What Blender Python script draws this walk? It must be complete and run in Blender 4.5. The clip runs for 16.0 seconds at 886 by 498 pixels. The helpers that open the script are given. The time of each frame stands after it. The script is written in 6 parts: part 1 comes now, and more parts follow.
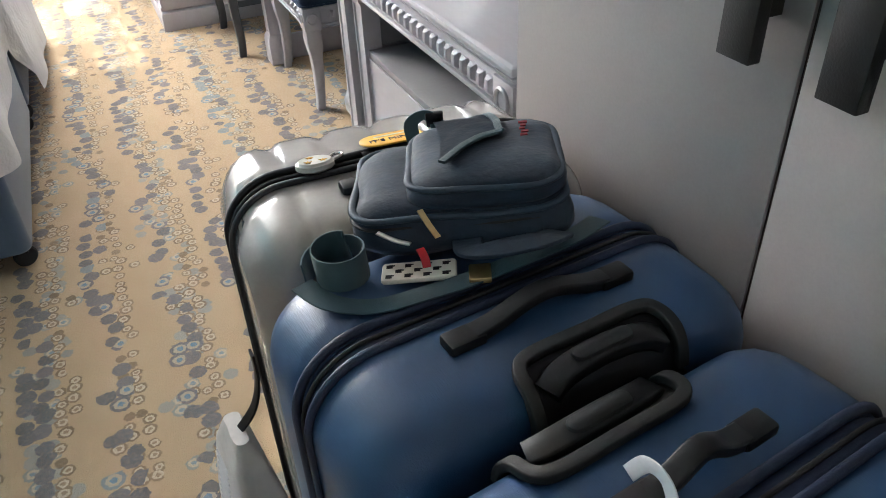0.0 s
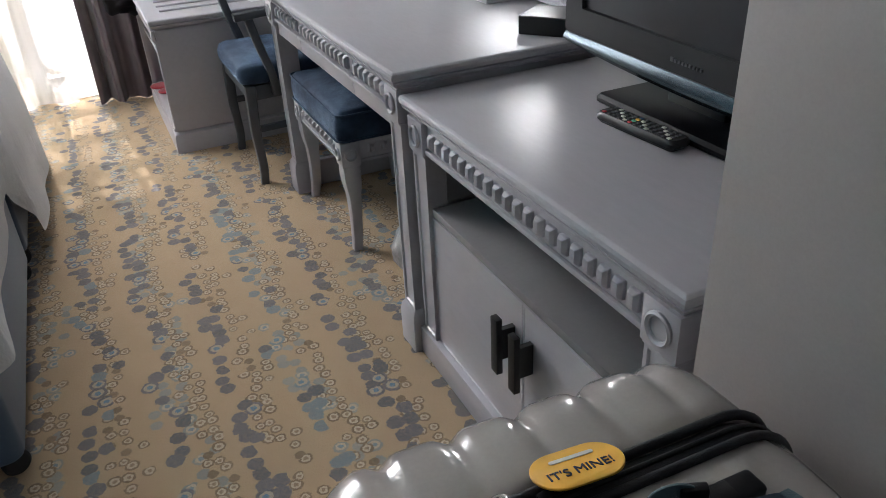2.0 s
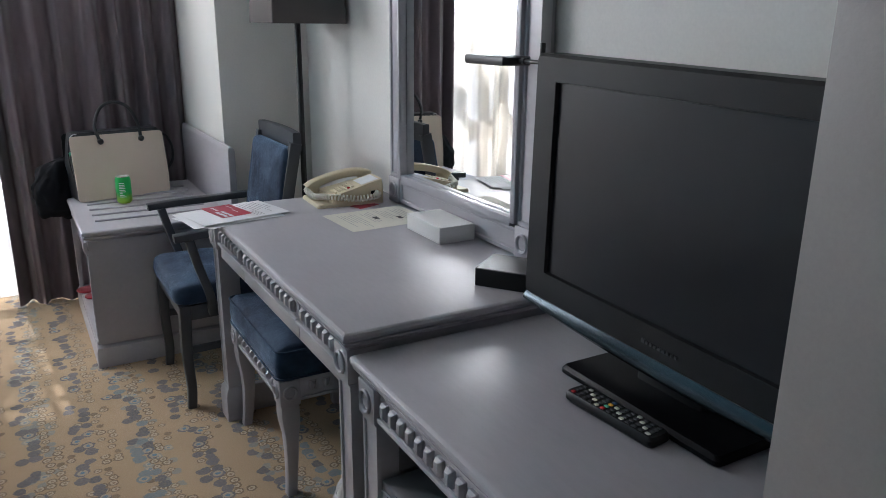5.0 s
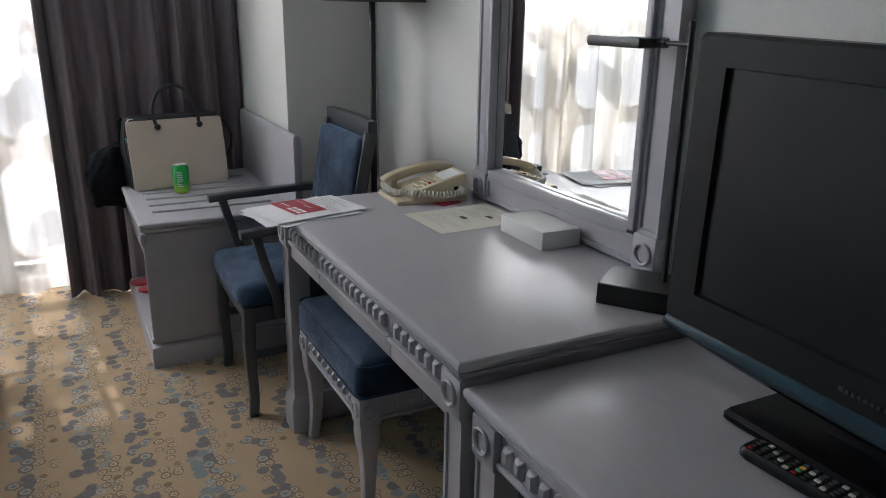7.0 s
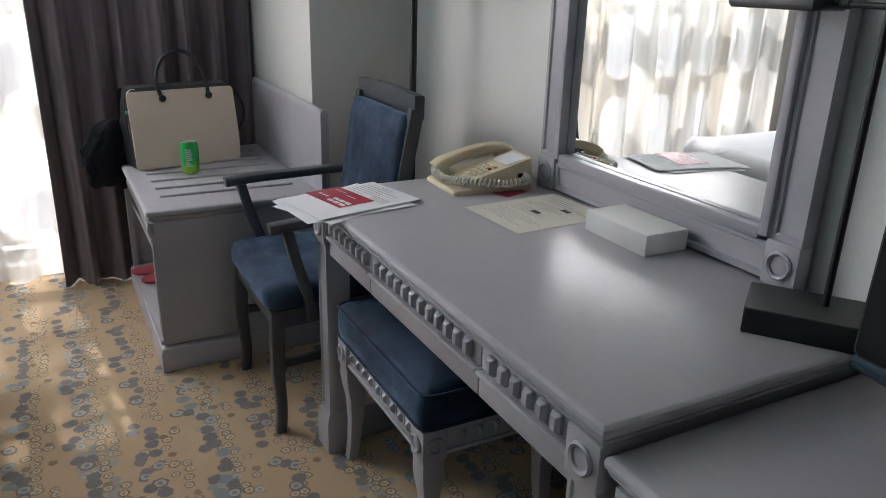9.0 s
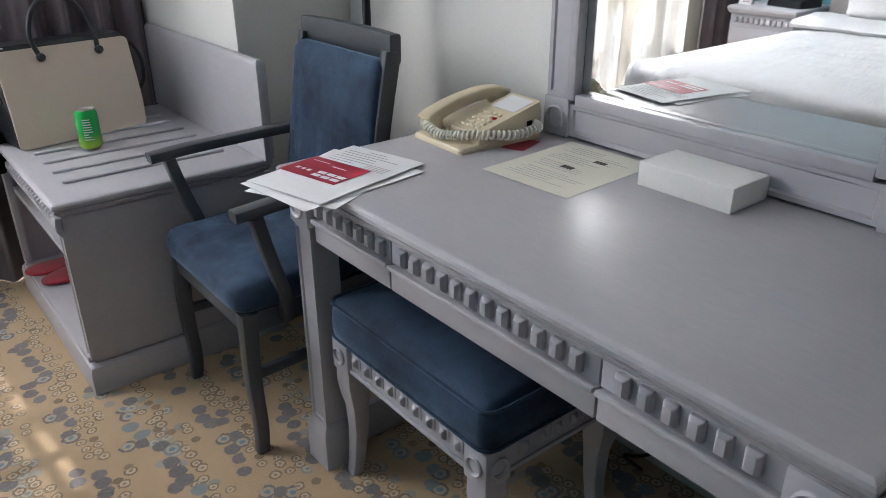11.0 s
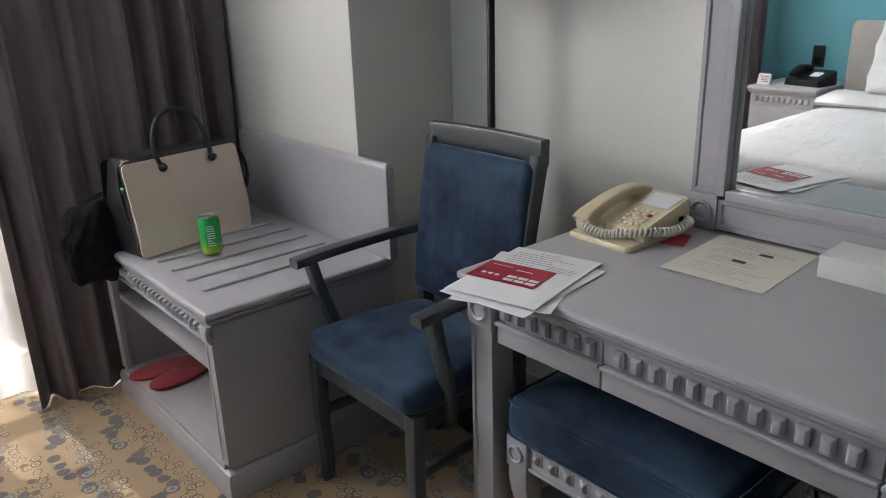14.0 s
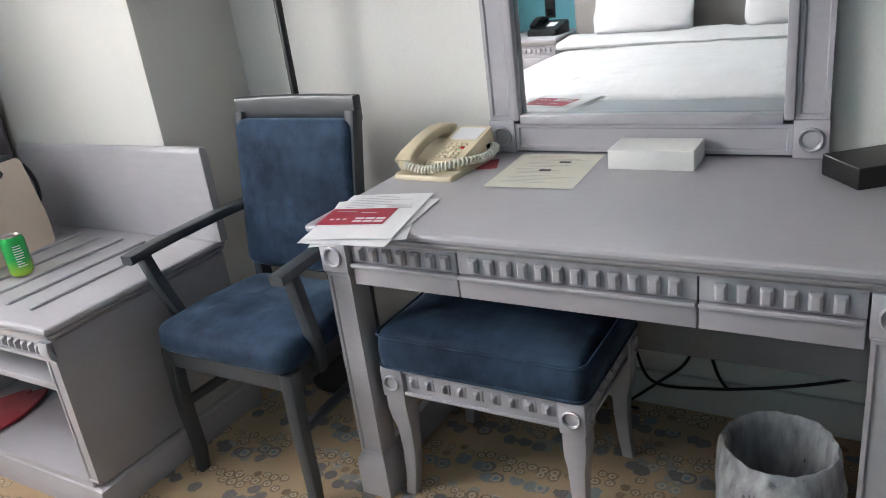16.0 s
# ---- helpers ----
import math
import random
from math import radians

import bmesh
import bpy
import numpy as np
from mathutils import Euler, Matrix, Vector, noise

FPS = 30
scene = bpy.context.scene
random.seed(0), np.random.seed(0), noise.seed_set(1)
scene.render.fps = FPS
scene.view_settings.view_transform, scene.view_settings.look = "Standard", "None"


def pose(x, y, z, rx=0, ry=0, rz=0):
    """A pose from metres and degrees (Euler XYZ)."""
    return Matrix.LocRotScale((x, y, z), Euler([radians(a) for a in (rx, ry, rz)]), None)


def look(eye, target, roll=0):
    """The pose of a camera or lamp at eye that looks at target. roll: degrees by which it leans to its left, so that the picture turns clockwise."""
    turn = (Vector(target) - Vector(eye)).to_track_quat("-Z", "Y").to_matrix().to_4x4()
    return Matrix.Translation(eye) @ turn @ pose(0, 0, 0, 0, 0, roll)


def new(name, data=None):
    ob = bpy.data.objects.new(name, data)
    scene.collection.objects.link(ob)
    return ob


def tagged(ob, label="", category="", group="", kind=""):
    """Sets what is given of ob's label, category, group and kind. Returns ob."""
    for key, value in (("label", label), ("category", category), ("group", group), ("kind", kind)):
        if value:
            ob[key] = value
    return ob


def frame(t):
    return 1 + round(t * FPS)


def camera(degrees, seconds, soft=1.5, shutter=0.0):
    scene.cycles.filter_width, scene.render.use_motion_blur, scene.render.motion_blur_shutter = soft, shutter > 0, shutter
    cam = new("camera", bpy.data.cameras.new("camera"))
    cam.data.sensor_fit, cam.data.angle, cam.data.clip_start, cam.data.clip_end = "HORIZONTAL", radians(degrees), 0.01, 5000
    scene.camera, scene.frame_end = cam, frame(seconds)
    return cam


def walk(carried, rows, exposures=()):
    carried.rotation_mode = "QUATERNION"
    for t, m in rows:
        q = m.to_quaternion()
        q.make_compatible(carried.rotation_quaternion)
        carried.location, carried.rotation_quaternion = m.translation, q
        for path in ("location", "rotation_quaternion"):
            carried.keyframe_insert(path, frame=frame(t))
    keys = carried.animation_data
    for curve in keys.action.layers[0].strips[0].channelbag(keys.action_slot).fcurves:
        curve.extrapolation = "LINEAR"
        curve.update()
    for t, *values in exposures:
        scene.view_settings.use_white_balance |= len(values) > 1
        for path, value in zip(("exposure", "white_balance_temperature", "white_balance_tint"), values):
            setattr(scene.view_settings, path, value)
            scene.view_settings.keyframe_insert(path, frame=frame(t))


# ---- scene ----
cam = camera(60.7, 16.0, soft=0.5)
METRES, EYE, TILT, LEAN, TURN = 2.75, 1.213, 0.0, 0.0, -23.2
ROWS = [
    (0.0, 0.0, 0.0, 0.0, -1.52, -35.55, 2.13),
    (0.5, -0.0265, 0.0405, 0.0122, -1.16, -33.93, 2.66),
    (1.0, -0.0475, 0.0737, 0.0098, -2.0, -32.84, 2.89),
    (1.5, -0.0601, 0.1232, 0.013, -2.07, -31.65, 3.23),
    (2.0, -0.065, 0.1597, 0.0146, -2.29, -30.01, 2.68),
    (2.5, -0.0632, 0.1757, 0.0257, -2.14, -26.99, 1.18),
    (3.0, -0.0661, 0.1843, 0.0337, -4.39, -24.1, 0.59),
    (3.5, -0.0683, 0.1871, 0.0457, -6.87, -21.11, -0.1),
    (4.0, -0.0668, 0.1943, 0.0583, -7.87, -18.49, -0.27),
    (6.5, -0.1082, 0.2996, 0.0549, -2.81, -17.17, -1.15),
    (7.0, -0.1314, 0.3216, 0.0503, -3.71, -17.8, -0.92),
    (7.5, -0.1556, 0.341, 0.0514, -5.4, -17.51, -0.98),
    (8.0, -0.1696, 0.3559, 0.0533, -5.42, -17.38, -1.54),
    (8.5, -0.1799, 0.3988, 0.0397, -4.35, -18.65, -1.53),
    (11.0, -0.2884, 0.5911, 0.0227, -15.27, -24.96, 0.29),
    (11.5, -0.3111, 0.616, 0.0287, -17.76, -24.52, 0.24),
    (12.0, -0.3688, 0.6192, 0.0367, -22.53, -24.04, 1.08),
    (12.5, -0.409, 0.6199, 0.042, -25.22, -22.95, 1.27),
    (13.0, -0.4246, 0.6206, 0.0486, -24.88, -21.64, 1.18),
    (13.5, -0.4383, 0.6203, 0.0512, -21.95, -20.41, 1.06),
    (14.0, -0.4441, 0.6265, 0.0535, -17.92, -19.5, 1.72),
    (14.5, -0.4557, 0.6386, 0.0555, -14.46, -18.98, 2.47),
    (15.0, -0.4948, 0.6382, 0.0528, -17.13, -18.97, 4.93),
    (15.5, -0.5263, 0.619, 0.0452, -27.19, -20.15, 7.38),
    (16.0, -0.5159, 0.5995, 0.0345, -37.26, -21.55, 7.01),
]
EXPO = [(t, e, k, 14) for t, e, k in ((0.0, 2.35, 6150), (0.5, 1.8, 6150), (1.0, 1.5, 6200), (1.5, 1.32, 6150), (2.5, 1.02, 5830), (3.5, 0.75, 5730), (4.0, 0.84, 5730), (6.5, 0.17, 5930), (7.5, 0.35, 5980), (8.5, 0.35, 6030), (11.0, 0.78, 5930), (11.5, 0.6, 5930), (12.0, 0.71, 5980), (12.5, 0.85, 6180), (13.0, 0.87, 6130), (13.5, 0.83, 6180), (14.0, 0.35, 6180), (14.5, -0.14, 6180), (15.0, -0.21, 6180), (15.5, 0.38, 6230), (16.0, 1.08, 6130))]
EXTRA = [(4.2, look((0.044, 0.577, 1.378), (1.028, 2.210, 0.773), 0.3)), (6.3, look((0.053, 0.846, 1.377), (0.916, 2.556, 0.799), 1.0)), (8.7, look((-0.005, 1.262, 1.323), (0.871, 2.933, 0.659), 1.6)), (10.8, look((-0.106, 1.758, 1.267), (1.008, 3.190, 0.427), -0.3))]
walk(cam, sorted(EXTRA + [(t, pose(0, 0, EYE, TILT, LEAN, TURN) @ pose(METRES * x, METRES * y, METRES * z, 90 + pitch, roll, yaw)) for t, x, y, z, yaw, pitch, roll in ROWS], key=lambda r: r[0]), EXPO)

# ---- world, sun, window light ----
SUN_UP = 54.0
world = bpy.data.worlds.new("sky")
scene.world = world
world.use_nodes = True
wn = world.node_tree
sky = wn.nodes.new("ShaderNodeTexSky")
sky.sky_type, sky.sun_disc, sky.sun_elevation, sky.sun_rotation = "NISHITA", False, radians(SUN_UP), 0.0
wn.nodes["Background"].inputs["Strength"].default_value = 0.15
wn.links.new(sky.outputs["Color"], wn.nodes["Background"].inputs["Color"])

sun = new("sun", bpy.data.lights.new("sun", "SUN"))
sun.data.energy, sun.data.angle, sun.data.color = 5.0, radians(0.6), (1.0, 0.95, 0.87)
sun.matrix_world = look((0, 0, 0), (0.06, -math.cos(radians(SUN_UP)), -math.sin(radians(SUN_UP))))

daylight = new("window_daylight", bpy.data.lights.new("window_daylight", "AREA"))
daylight.data.shape, daylight.data.size, daylight.data.size_y = "RECTANGLE", 2.2, 0.98
daylight.data.energy, daylight.data.color = 88.0, (0.955, 0.974, 0.99)
daylight.matrix_world = look((-0.70, 4.945, 1.91), (-0.60, 0.0, 1.2))


# ---- materials ----
def lay(name, rough=0.5, metal=0.0, coat=0.0, sheen=0.0, spec=0.5):
    m = bpy.data.materials.new(name)
    m.use_nodes = True
    b = m.node_tree.nodes["Principled BSDF"]
    b.inputs["Roughness"].default_value, b.inputs["Metallic"].default_value = rough, metal
    b.inputs["Coat Weight"].default_value, b.inputs["Sheen Weight"].default_value = coat, sheen
    b.inputs["Specular IOR Level"].default_value = spec
    return m, m.node_tree, b


def mth(nt, op, a, b=0.0, clamp=False):
    n = nt.nodes.new("ShaderNodeMath")
    n.operation, n.use_clamp = op, clamp
    for i, v in enumerate((a, b)):
        if isinstance(v, (int, float)):
            n.inputs[i].default_value = v
        else:
            nt.links.new(v, n.inputs[i])
    return n.outputs[0]


def mixc(nt, fac, a, b):
    n = nt.nodes.new("ShaderNodeMix")
    n.data_type = "RGBA"
    for i, v in ((0, fac), (6, a), (7, b)):
        if isinstance(v, (int, float)):
            n.inputs[i].default_value = v
        elif isinstance(v, tuple):
            n.inputs[i].default_value = (*v, 1.0)
        else:
            nt.links.new(v, n.inputs[i])
    return n.outputs[2]


def noisy(nt, scale, detail=3.0, stretch=None, rough=0.55):
    tc = nt.nodes.new("ShaderNodeTexCoord")
    out = tc.outputs["Object"]
    if stretch:
        mp = nt.nodes.new("ShaderNodeMapping")
        mp.inputs["Scale"].default_value = stretch
        nt.links.new(out, mp.inputs["Vector"])
        out = mp.outputs["Vector"]
    n = nt.nodes.new("ShaderNodeTexNoise")
    n.inputs["Scale"].default_value, n.inputs["Detail"].default_value, n.inputs["Roughness"].default_value = scale, detail, rough
    nt.links.new(out, n.inputs["Vector"])
    return n.outputs["Fac"]


def spread(nt, v, lo, hi):
    n = nt.nodes.new("ShaderNodeMapRange")
    n.inputs["From Min"].default_value, n.inputs["From Max"].default_value = lo, hi
    nt.links.new(v, n.inputs["Value"])
    return n.outputs["Result"]


def bump(nt, b, height, strength, distance):
    n = nt.nodes.new("ShaderNodeBump")
    n.inputs["Strength"].default_value, n.inputs["Distance"].default_value = strength, distance
    nt.links.new(height, n.inputs["Height"])
    nt.links.new(n.outputs["Normal"], b.inputs["Normal"])


def plain(name, col, vary=0.12, rough=0.5, metal=0.0, coat=0.0, sheen=0.0, spec=0.5, scale=4.0, fine=180.0, relief=0.0006, stretch=None, rvary=0.12):
    """One surface colour with broad mottling, fine grain and uneven gloss."""
    m, nt, b = lay(name, rough, metal, coat, sheen, spec)
    broad, grain = noisy(nt, scale, 4.0), noisy(nt, fine, 2.0, stretch)
    lo, hi = tuple(c * (1 - vary) for c in col), tuple(min(1.0, c * (1 + vary)) for c in col)
    c1 = mixc(nt, spread(nt, broad, 0.3, 0.7), lo, hi)
    c2 = mixc(nt, mth(nt, "MULTIPLY", spread(nt, grain, 0.35, 0.75), 0.25), c1, tuple(c * 0.8 for c in col))
    nt.links.new(c2, b.inputs["Base Color"])
    r = mth(nt, "ADD", mth(nt, "MULTIPLY", mth(nt, "SUBTRACT", broad, 0.5), rvary * 2), rough, True)
    nt.links.new(r, b.inputs["Roughness"])
    if relief:
        bump(nt, b, grain, 0.5, relief)
    return m


GREY = plain("grey_lacquered_wood", (0.40, 0.388, 0.42), 0.06, 0.33, coat=0.15, fine=60.0, relief=0.0006, stretch=(1, 0.25, 1), rvary=0.03)
TOPG = plain("grey_lacquered_top", (0.40, 0.39, 0.42), 0.03, 0.34, spec=0.29, fine=90.0, relief=0.00018, stretch=(1, 0.2, 1), rvary=0.0)
WARD = plain("wardrobe_laminate", (0.310, 0.286, 0.279), 0.05, 0.45, fine=240.0, relief=0.0003)
# inside grey lowered below the fronts to paint in interior shade
INNER = plain("shaded_inside_grey", (0.29, 0.28, 0.29), 0.07, 0.5, fine=80.0)
# furniture grey darkened, so the colour holds the shade inside the television niche
NICHE = plain("niche_shade_grey", (0.19, 0.182, 0.188), 0.08, 0.5, fine=80.0)
WALL = plain("painted_plaster", (0.73, 0.717, 0.69), 0.03, 0.7, fine=140.0, relief=0.0008, scale=1.5)
TEAL = plain("teal_painted_plaster", (0.10, 0.30, 0.36), 0.05, 0.7, fine=140.0, relief=0.0008)
CEIL = plain("white_ceiling_paint", (0.84, 0.84, 0.82), 0.03, 0.8, fine=120.0)
SKIRT = plain("white_skirting_paint", (0.62, 0.62, 0.60), 0.05, 0.45, fine=90.0)
CHAIRW = plain("slate_stained_wood", (0.052, 0.058, 0.068), 0.2, 0.36, coat=0.2, fine=70.0, stretch=(1, 1, 0.15), relief=0.0005)
BLACK = plain("black_plastic", (0.010, 0.010, 0.011), 0.2, 0.42, spec=0.3, fine=300.0, relief=0.0002)
GLOSS = plain("gloss_black_plastic", (0.005, 0.005, 0.006), 0.1, 0.3, spec=0.12, relief=0.0, rvary=0.03)
SCREEN = plain("black_glass_panel", (0.009, 0.0095, 0.012), 0.05, 0.31, spec=0.42, relief=0.0, rvary=0.02)
METALK = plain("black_powder_coat", (0.014, 0.013, 0.013), 0.15, 0.45, fine=400.0)
CHROME = plain("brushed_steel", (0.62, 0.60, 0.57), 0.05, 0.28, 1.0, fine=200.0)
BRASS = plain("worn_brass", (0.48, 0.36, 0.18), 0.15, 0.35, 1.0)
DRAPE = plain("plum_grey_curtain", (0.140, 0.108, 0.121), 0.14, 0.6, sheen=0.3, fine=500.0, stretch=(1, 1, 0.3), relief=0.0004)
BASEB = plain("blue_bed_valance", (0.045, 0.085, 0.15), 0.15, 0.75, sheen=0.4, fine=300.0, relief=0.0006)
HEADB = plain("taupe_headboard_fabric", (0.25, 0.235, 0.225), 0.08, 0.8, sheen=0.2, fine=300.0)
PAPER = plain("white_paper", (0.74, 0.74, 0.76), 0.03, 0.7, relief=0.0002)
CARRIER = plain("crumpled_carrier_paper", (0.46, 0.44, 0.42), 0.12, 0.6, scale=18.0, fine=45.0, relief=0.004)
CREAMP = plain("cream_paper", (0.68, 0.66, 0.57), 0.03, 0.7, relief=0.0002)
INK = plain("grey_print", (0.36, 0.36, 0.37), 0.2, 0.8, relief=0.0)
REDC = plain("red_card", (0.36, 0.022, 0.045), 0.08, 0.45, relief=0.0001)
REDF = plain("red_felt", (0.27, 0.010, 0.022), 0.12, 0.85, sheen=0.3, fine=250.0)
PHONE = plain("aged_beige_plastic", (0.62, 0.53, 0.37), 0.06, 0.4, fine=300.0, relief=0.0002)
PHKEY = plain("pale_beige_keys", (0.66, 0.58, 0.42), 0.05, 0.4, relief=0.0)
CORD = plain("cream_phone_cord", (0.78, 0.75, 0.67), 0.06, 0.35, relief=0.0)
CREAML = plain("cream_bag_leather", (0.67, 0.565, 0.465), 0.04, 0.45, fine=420.0, relief=0.0004)
BLACKL = plain("black_bag_leather", (0.020, 0.022, 0.025), 0.2, 0.34, fine=300.0, relief=0.0006)
CLOTHK = plain("black_cloth", (0.008, 0.0085, 0.011), 0.2, 0.9, spec=0.2, fine=300.0)
WHITEB = plain("white_carton", (0.74, 0.735, 0.72), 0.03, 0.5, relief=0.0002)
BLUEC = plain("blue_ribbed_polycarbonate", (0.022, 0.062, 0.142), 0.08, 0.42, fine=700.0, stretch=(1, 0.1, 1), relief=0.0005)
SILV = plain("silver_polycarbonate", (0.30, 0.275, 0.258), 0.04, 0.24, 0.06, coat=0.6, scale=7.0, relief=0.0, rvary=0.05)
ZIPT = plain("black_zip_tape", (0.014, 0.014, 0.016), 0.2, 0.6, fine=600.0, relief=0.001)
NAVYZ = plain("navy_zip_tape", (0.012, 0.022, 0.055), 0.2, 0.6, fine=600.0, relief=0.001)
RUBBER = plain("black_rubber", (0.015, 0.015, 0.015), 0.2, 0.7)
PACK = plain("slate_blue_nylon", (0.013, 0.027, 0.049), 0.28, 0.72, sheen=0.06, scale=22.0, fine=110.0, relief=0.0016)
PIPE = plain("slate_piping", (0.030, 0.052, 0.078), 0.15, 0.65, fine=300.0)
WEB = plain("teal_webbing", (0.030, 0.068, 0.082), 0.15, 0.7, sheen=0.2, fine=700.0, relief=0.001)
YELL = plain("yellow_tag_plastic", (0.75, 0.40, 0.03), 0.05, 0.4, relief=0.0)
IVORY = plain("ivory_plastic", (0.62, 0.60, 0.52), 0.06, 0.35, relief=0.0)
REDP = plain("red_plastic", (0.50, 0.012, 0.02), 0.08, 0.4, relief=0.0)
GREENK = plain("green_plastic", (0.10, 0.42, 0.25), 0.08, 0.4, relief=0.0)
EMBR = plain("faded_red_thread", (0.20, 0.012, 0.02), 0.2, 0.8)
BIN = plain("grey_bin_plastic", (0.05, 0.05, 0.055), 0.1, 0.5)
STONE = plain("cream_cast_stone", (0.72, 0.67, 0.58), 0.08, 0.8, fine=90.0)
ALU = plain("white_window_aluminium", (0.70, 0.70, 0.69), 0.05, 0.4)
SHADE = plain("dark_taupe_lampshade", (0.10, 0.088, 0.085), 0.1, 0.85, fine=400.0)
GROUND = plain("pale_paving", (0.70, 0.68, 0.63), 0.15, 0.85)
TRIML = plain("teal_grey_metal_strip", (0.035, 0.05, 0.06), 0.08, 0.22, 0.7, relief=0.0)
DARKSEAM = plain("dark_brown_edge", (0.045, 0.026, 0.02), 0.2, 0.6)


def velvet():
    """Short pile, brushed light and dark in strokes."""
    m, nt, b = lay("blue_velvet", 0.7, sheen=0.75, spec=0.2)
    b.inputs["Sheen Roughness"].default_value = 0.35
    b.inputs["Sheen Tint"].default_value = (0.36, 0.48, 0.66, 1.0)
    strokes, rub, fine = noisy(nt, 6.0, 5.0, (1, 0.45, 1), 0.62), noisy(nt, 30.0, 4.0, (0.35, 1, 0.6), 0.65), noisy(nt, 420.0, 2.0)
    nap = mth(nt, "ADD", mth(nt, "MULTIPLY", strokes, 0.72), mth(nt, "MULTIPLY", rub, 0.28))
    c = mixc(nt, spread(nt, nap, 0.38, 0.64), (0.007, 0.014, 0.033), (0.037, 0.068, 0.120))
    nt.links.new(mixc(nt, mth(nt, "MULTIPLY", fine, 0.22), c, (0.02, 0.04, 0.08)), b.inputs["Base Color"])
    nt.links.new(mth(nt, "ADD", mth(nt, "MULTIPLY", spread(nt, nap, 0.40, 0.62), 0.7), 0.25, True), b.inputs["Sheen Weight"])
    bump(nt, b, mth(nt, "ADD", fine, mth(nt, "MULTIPLY", nap, 3.0)), 0.6, 0.0016)
    return m


VELVET = velvet()


def linen():
    """Pressed white cotton with long soft creases."""
    m, nt, b = lay("white_bed_linen", 0.75, sheen=0.15)
    fold, weave = noisy(nt, 9.0, 5.0, (0.5, 1.6, 1.0), 0.6), noisy(nt, 260.0, 2.0)
    nt.links.new(mixc(nt, spread(nt, noisy(nt, 4.0, 4.0), 0.3, 0.7), (0.50, 0.50, 0.515), (0.545, 0.545, 0.555)), b.inputs["Base Color"])
    ridge = mth(nt, "ABSOLUTE", mth(nt, "SUBTRACT", fold, 0.5))
    bump(nt, b, mth(nt, "ADD", mth(nt, "MULTIPLY", ridge, -6.0), mth(nt, "MULTIPLY", weave, 0.12)), 0.7, 0.0035)
    return m


LINEN = linen()


def sheer():
    """Voile that is clear where it hangs single and milky where its folds lie double."""
    m = bpy.data.materials.new("sheer_voile")
    m.use_nodes = True
    nt = m.node_tree
    nt.nodes.remove(nt.nodes["Principled BSDF"])
    thread, band = noisy(nt, 60.0, 3.0, (1, 1, 0.03)), noisy(nt, 7.5, 2.0, (1, 0.2, 0.05))
    warm = spread(nt, noisy(nt, 3.1, 1.0, (1, 0.2, 0.06)), 0.45, 0.68)
    tr, tl, df = (nt.nodes.new("ShaderNodeBsdf" + k) for k in ("Transparent", "Translucent", "Diffuse"))
    tr.inputs["Color"].default_value = (0.98, 0.97, 0.95, 1)
    nt.links.new(mixc(nt, warm, (0.88, 0.85, 0.80), (0.88, 0.79, 0.66)), tl.inputs["Color"])
    df.inputs["Color"].default_value = (0.82, 0.80, 0.75, 1)
    m1, m2 = nt.nodes.new("ShaderNodeMixShader"), nt.nodes.new("ShaderNodeMixShader")
    m1.inputs[0].default_value = 0.35
    nt.links.new(tl.outputs[0], m1.inputs[1])
    nt.links.new(df.outputs[0], m1.inputs[2])
    cover = mth(nt, "ADD", mth(nt, "MULTIPLY", spread(nt, band, 0.40, 0.60), 0.40), mth(nt, "ADD", mth(nt, "MULTIPLY", thread, 0.12), 0.42), True)
    nt.links.new(cover, m2.inputs[0])
    nt.links.new(tr.outputs[0], m2.inputs[1])
    nt.links.new(m1.outputs[0], m2.inputs[2])
    nt.links.new(m2.outputs[0], nt.nodes["Material Output"].inputs["Surface"])
    return m


SHEER = sheer()


def film():
    """Thin milky plastic that lets part of the light through."""
    m, nt, b = lay("thin_bin_liner", 0.3)
    b.inputs["Base Color"].default_value = (0.78, 0.79, 0.82, 1)
    crease = noisy(nt, 34.0, 4.0, (1, 1, 0.35))
    bump(nt, b, crease, 0.8, 0.006)
    tr, tl = nt.nodes.new("ShaderNodeBsdfTransparent"), nt.nodes.new("ShaderNodeBsdfTranslucent")
    tl.inputs["Color"].default_value = (0.6, 0.62, 0.66, 1)
    m1, m2 = nt.nodes.new("ShaderNodeMixShader"), nt.nodes.new("ShaderNodeMixShader")
    m1.inputs[0].default_value = 0.3
    nt.links.new(b.outputs[0], m1.inputs[1])
    nt.links.new(tl.outputs[0], m1.inputs[2])
    nt.links.new(mth(nt, "ADD", mth(nt, "MULTIPLY", crease, 0.9), -0.02, True), m2.inputs[0])
    nt.links.new(tr.outputs[0], m2.inputs[1])
    nt.links.new(m1.outputs[0], m2.inputs[2])
    nt.links.new(m2.outputs[0], nt.nodes["Material Output"].inputs["Surface"])
    return m


LINER = film()


def glassy(name, tint, rough, mirror=False):
    m, nt, b = lay(name, rough, 1.0 if mirror else 0.0)
    b.inputs["Base Color"].default_value = (*tint, 1)
    if not mirror:
        b.inputs["Transmission Weight"].default_value = 1.0
        b.inputs["IOR"].default_value = 1.45
    return m


MIRROR = glassy("silvered_mirror", (0.90, 0.92, 0.91), 0.015, True)
PANE = glassy("window_glass", (1, 1, 1), 0.0)


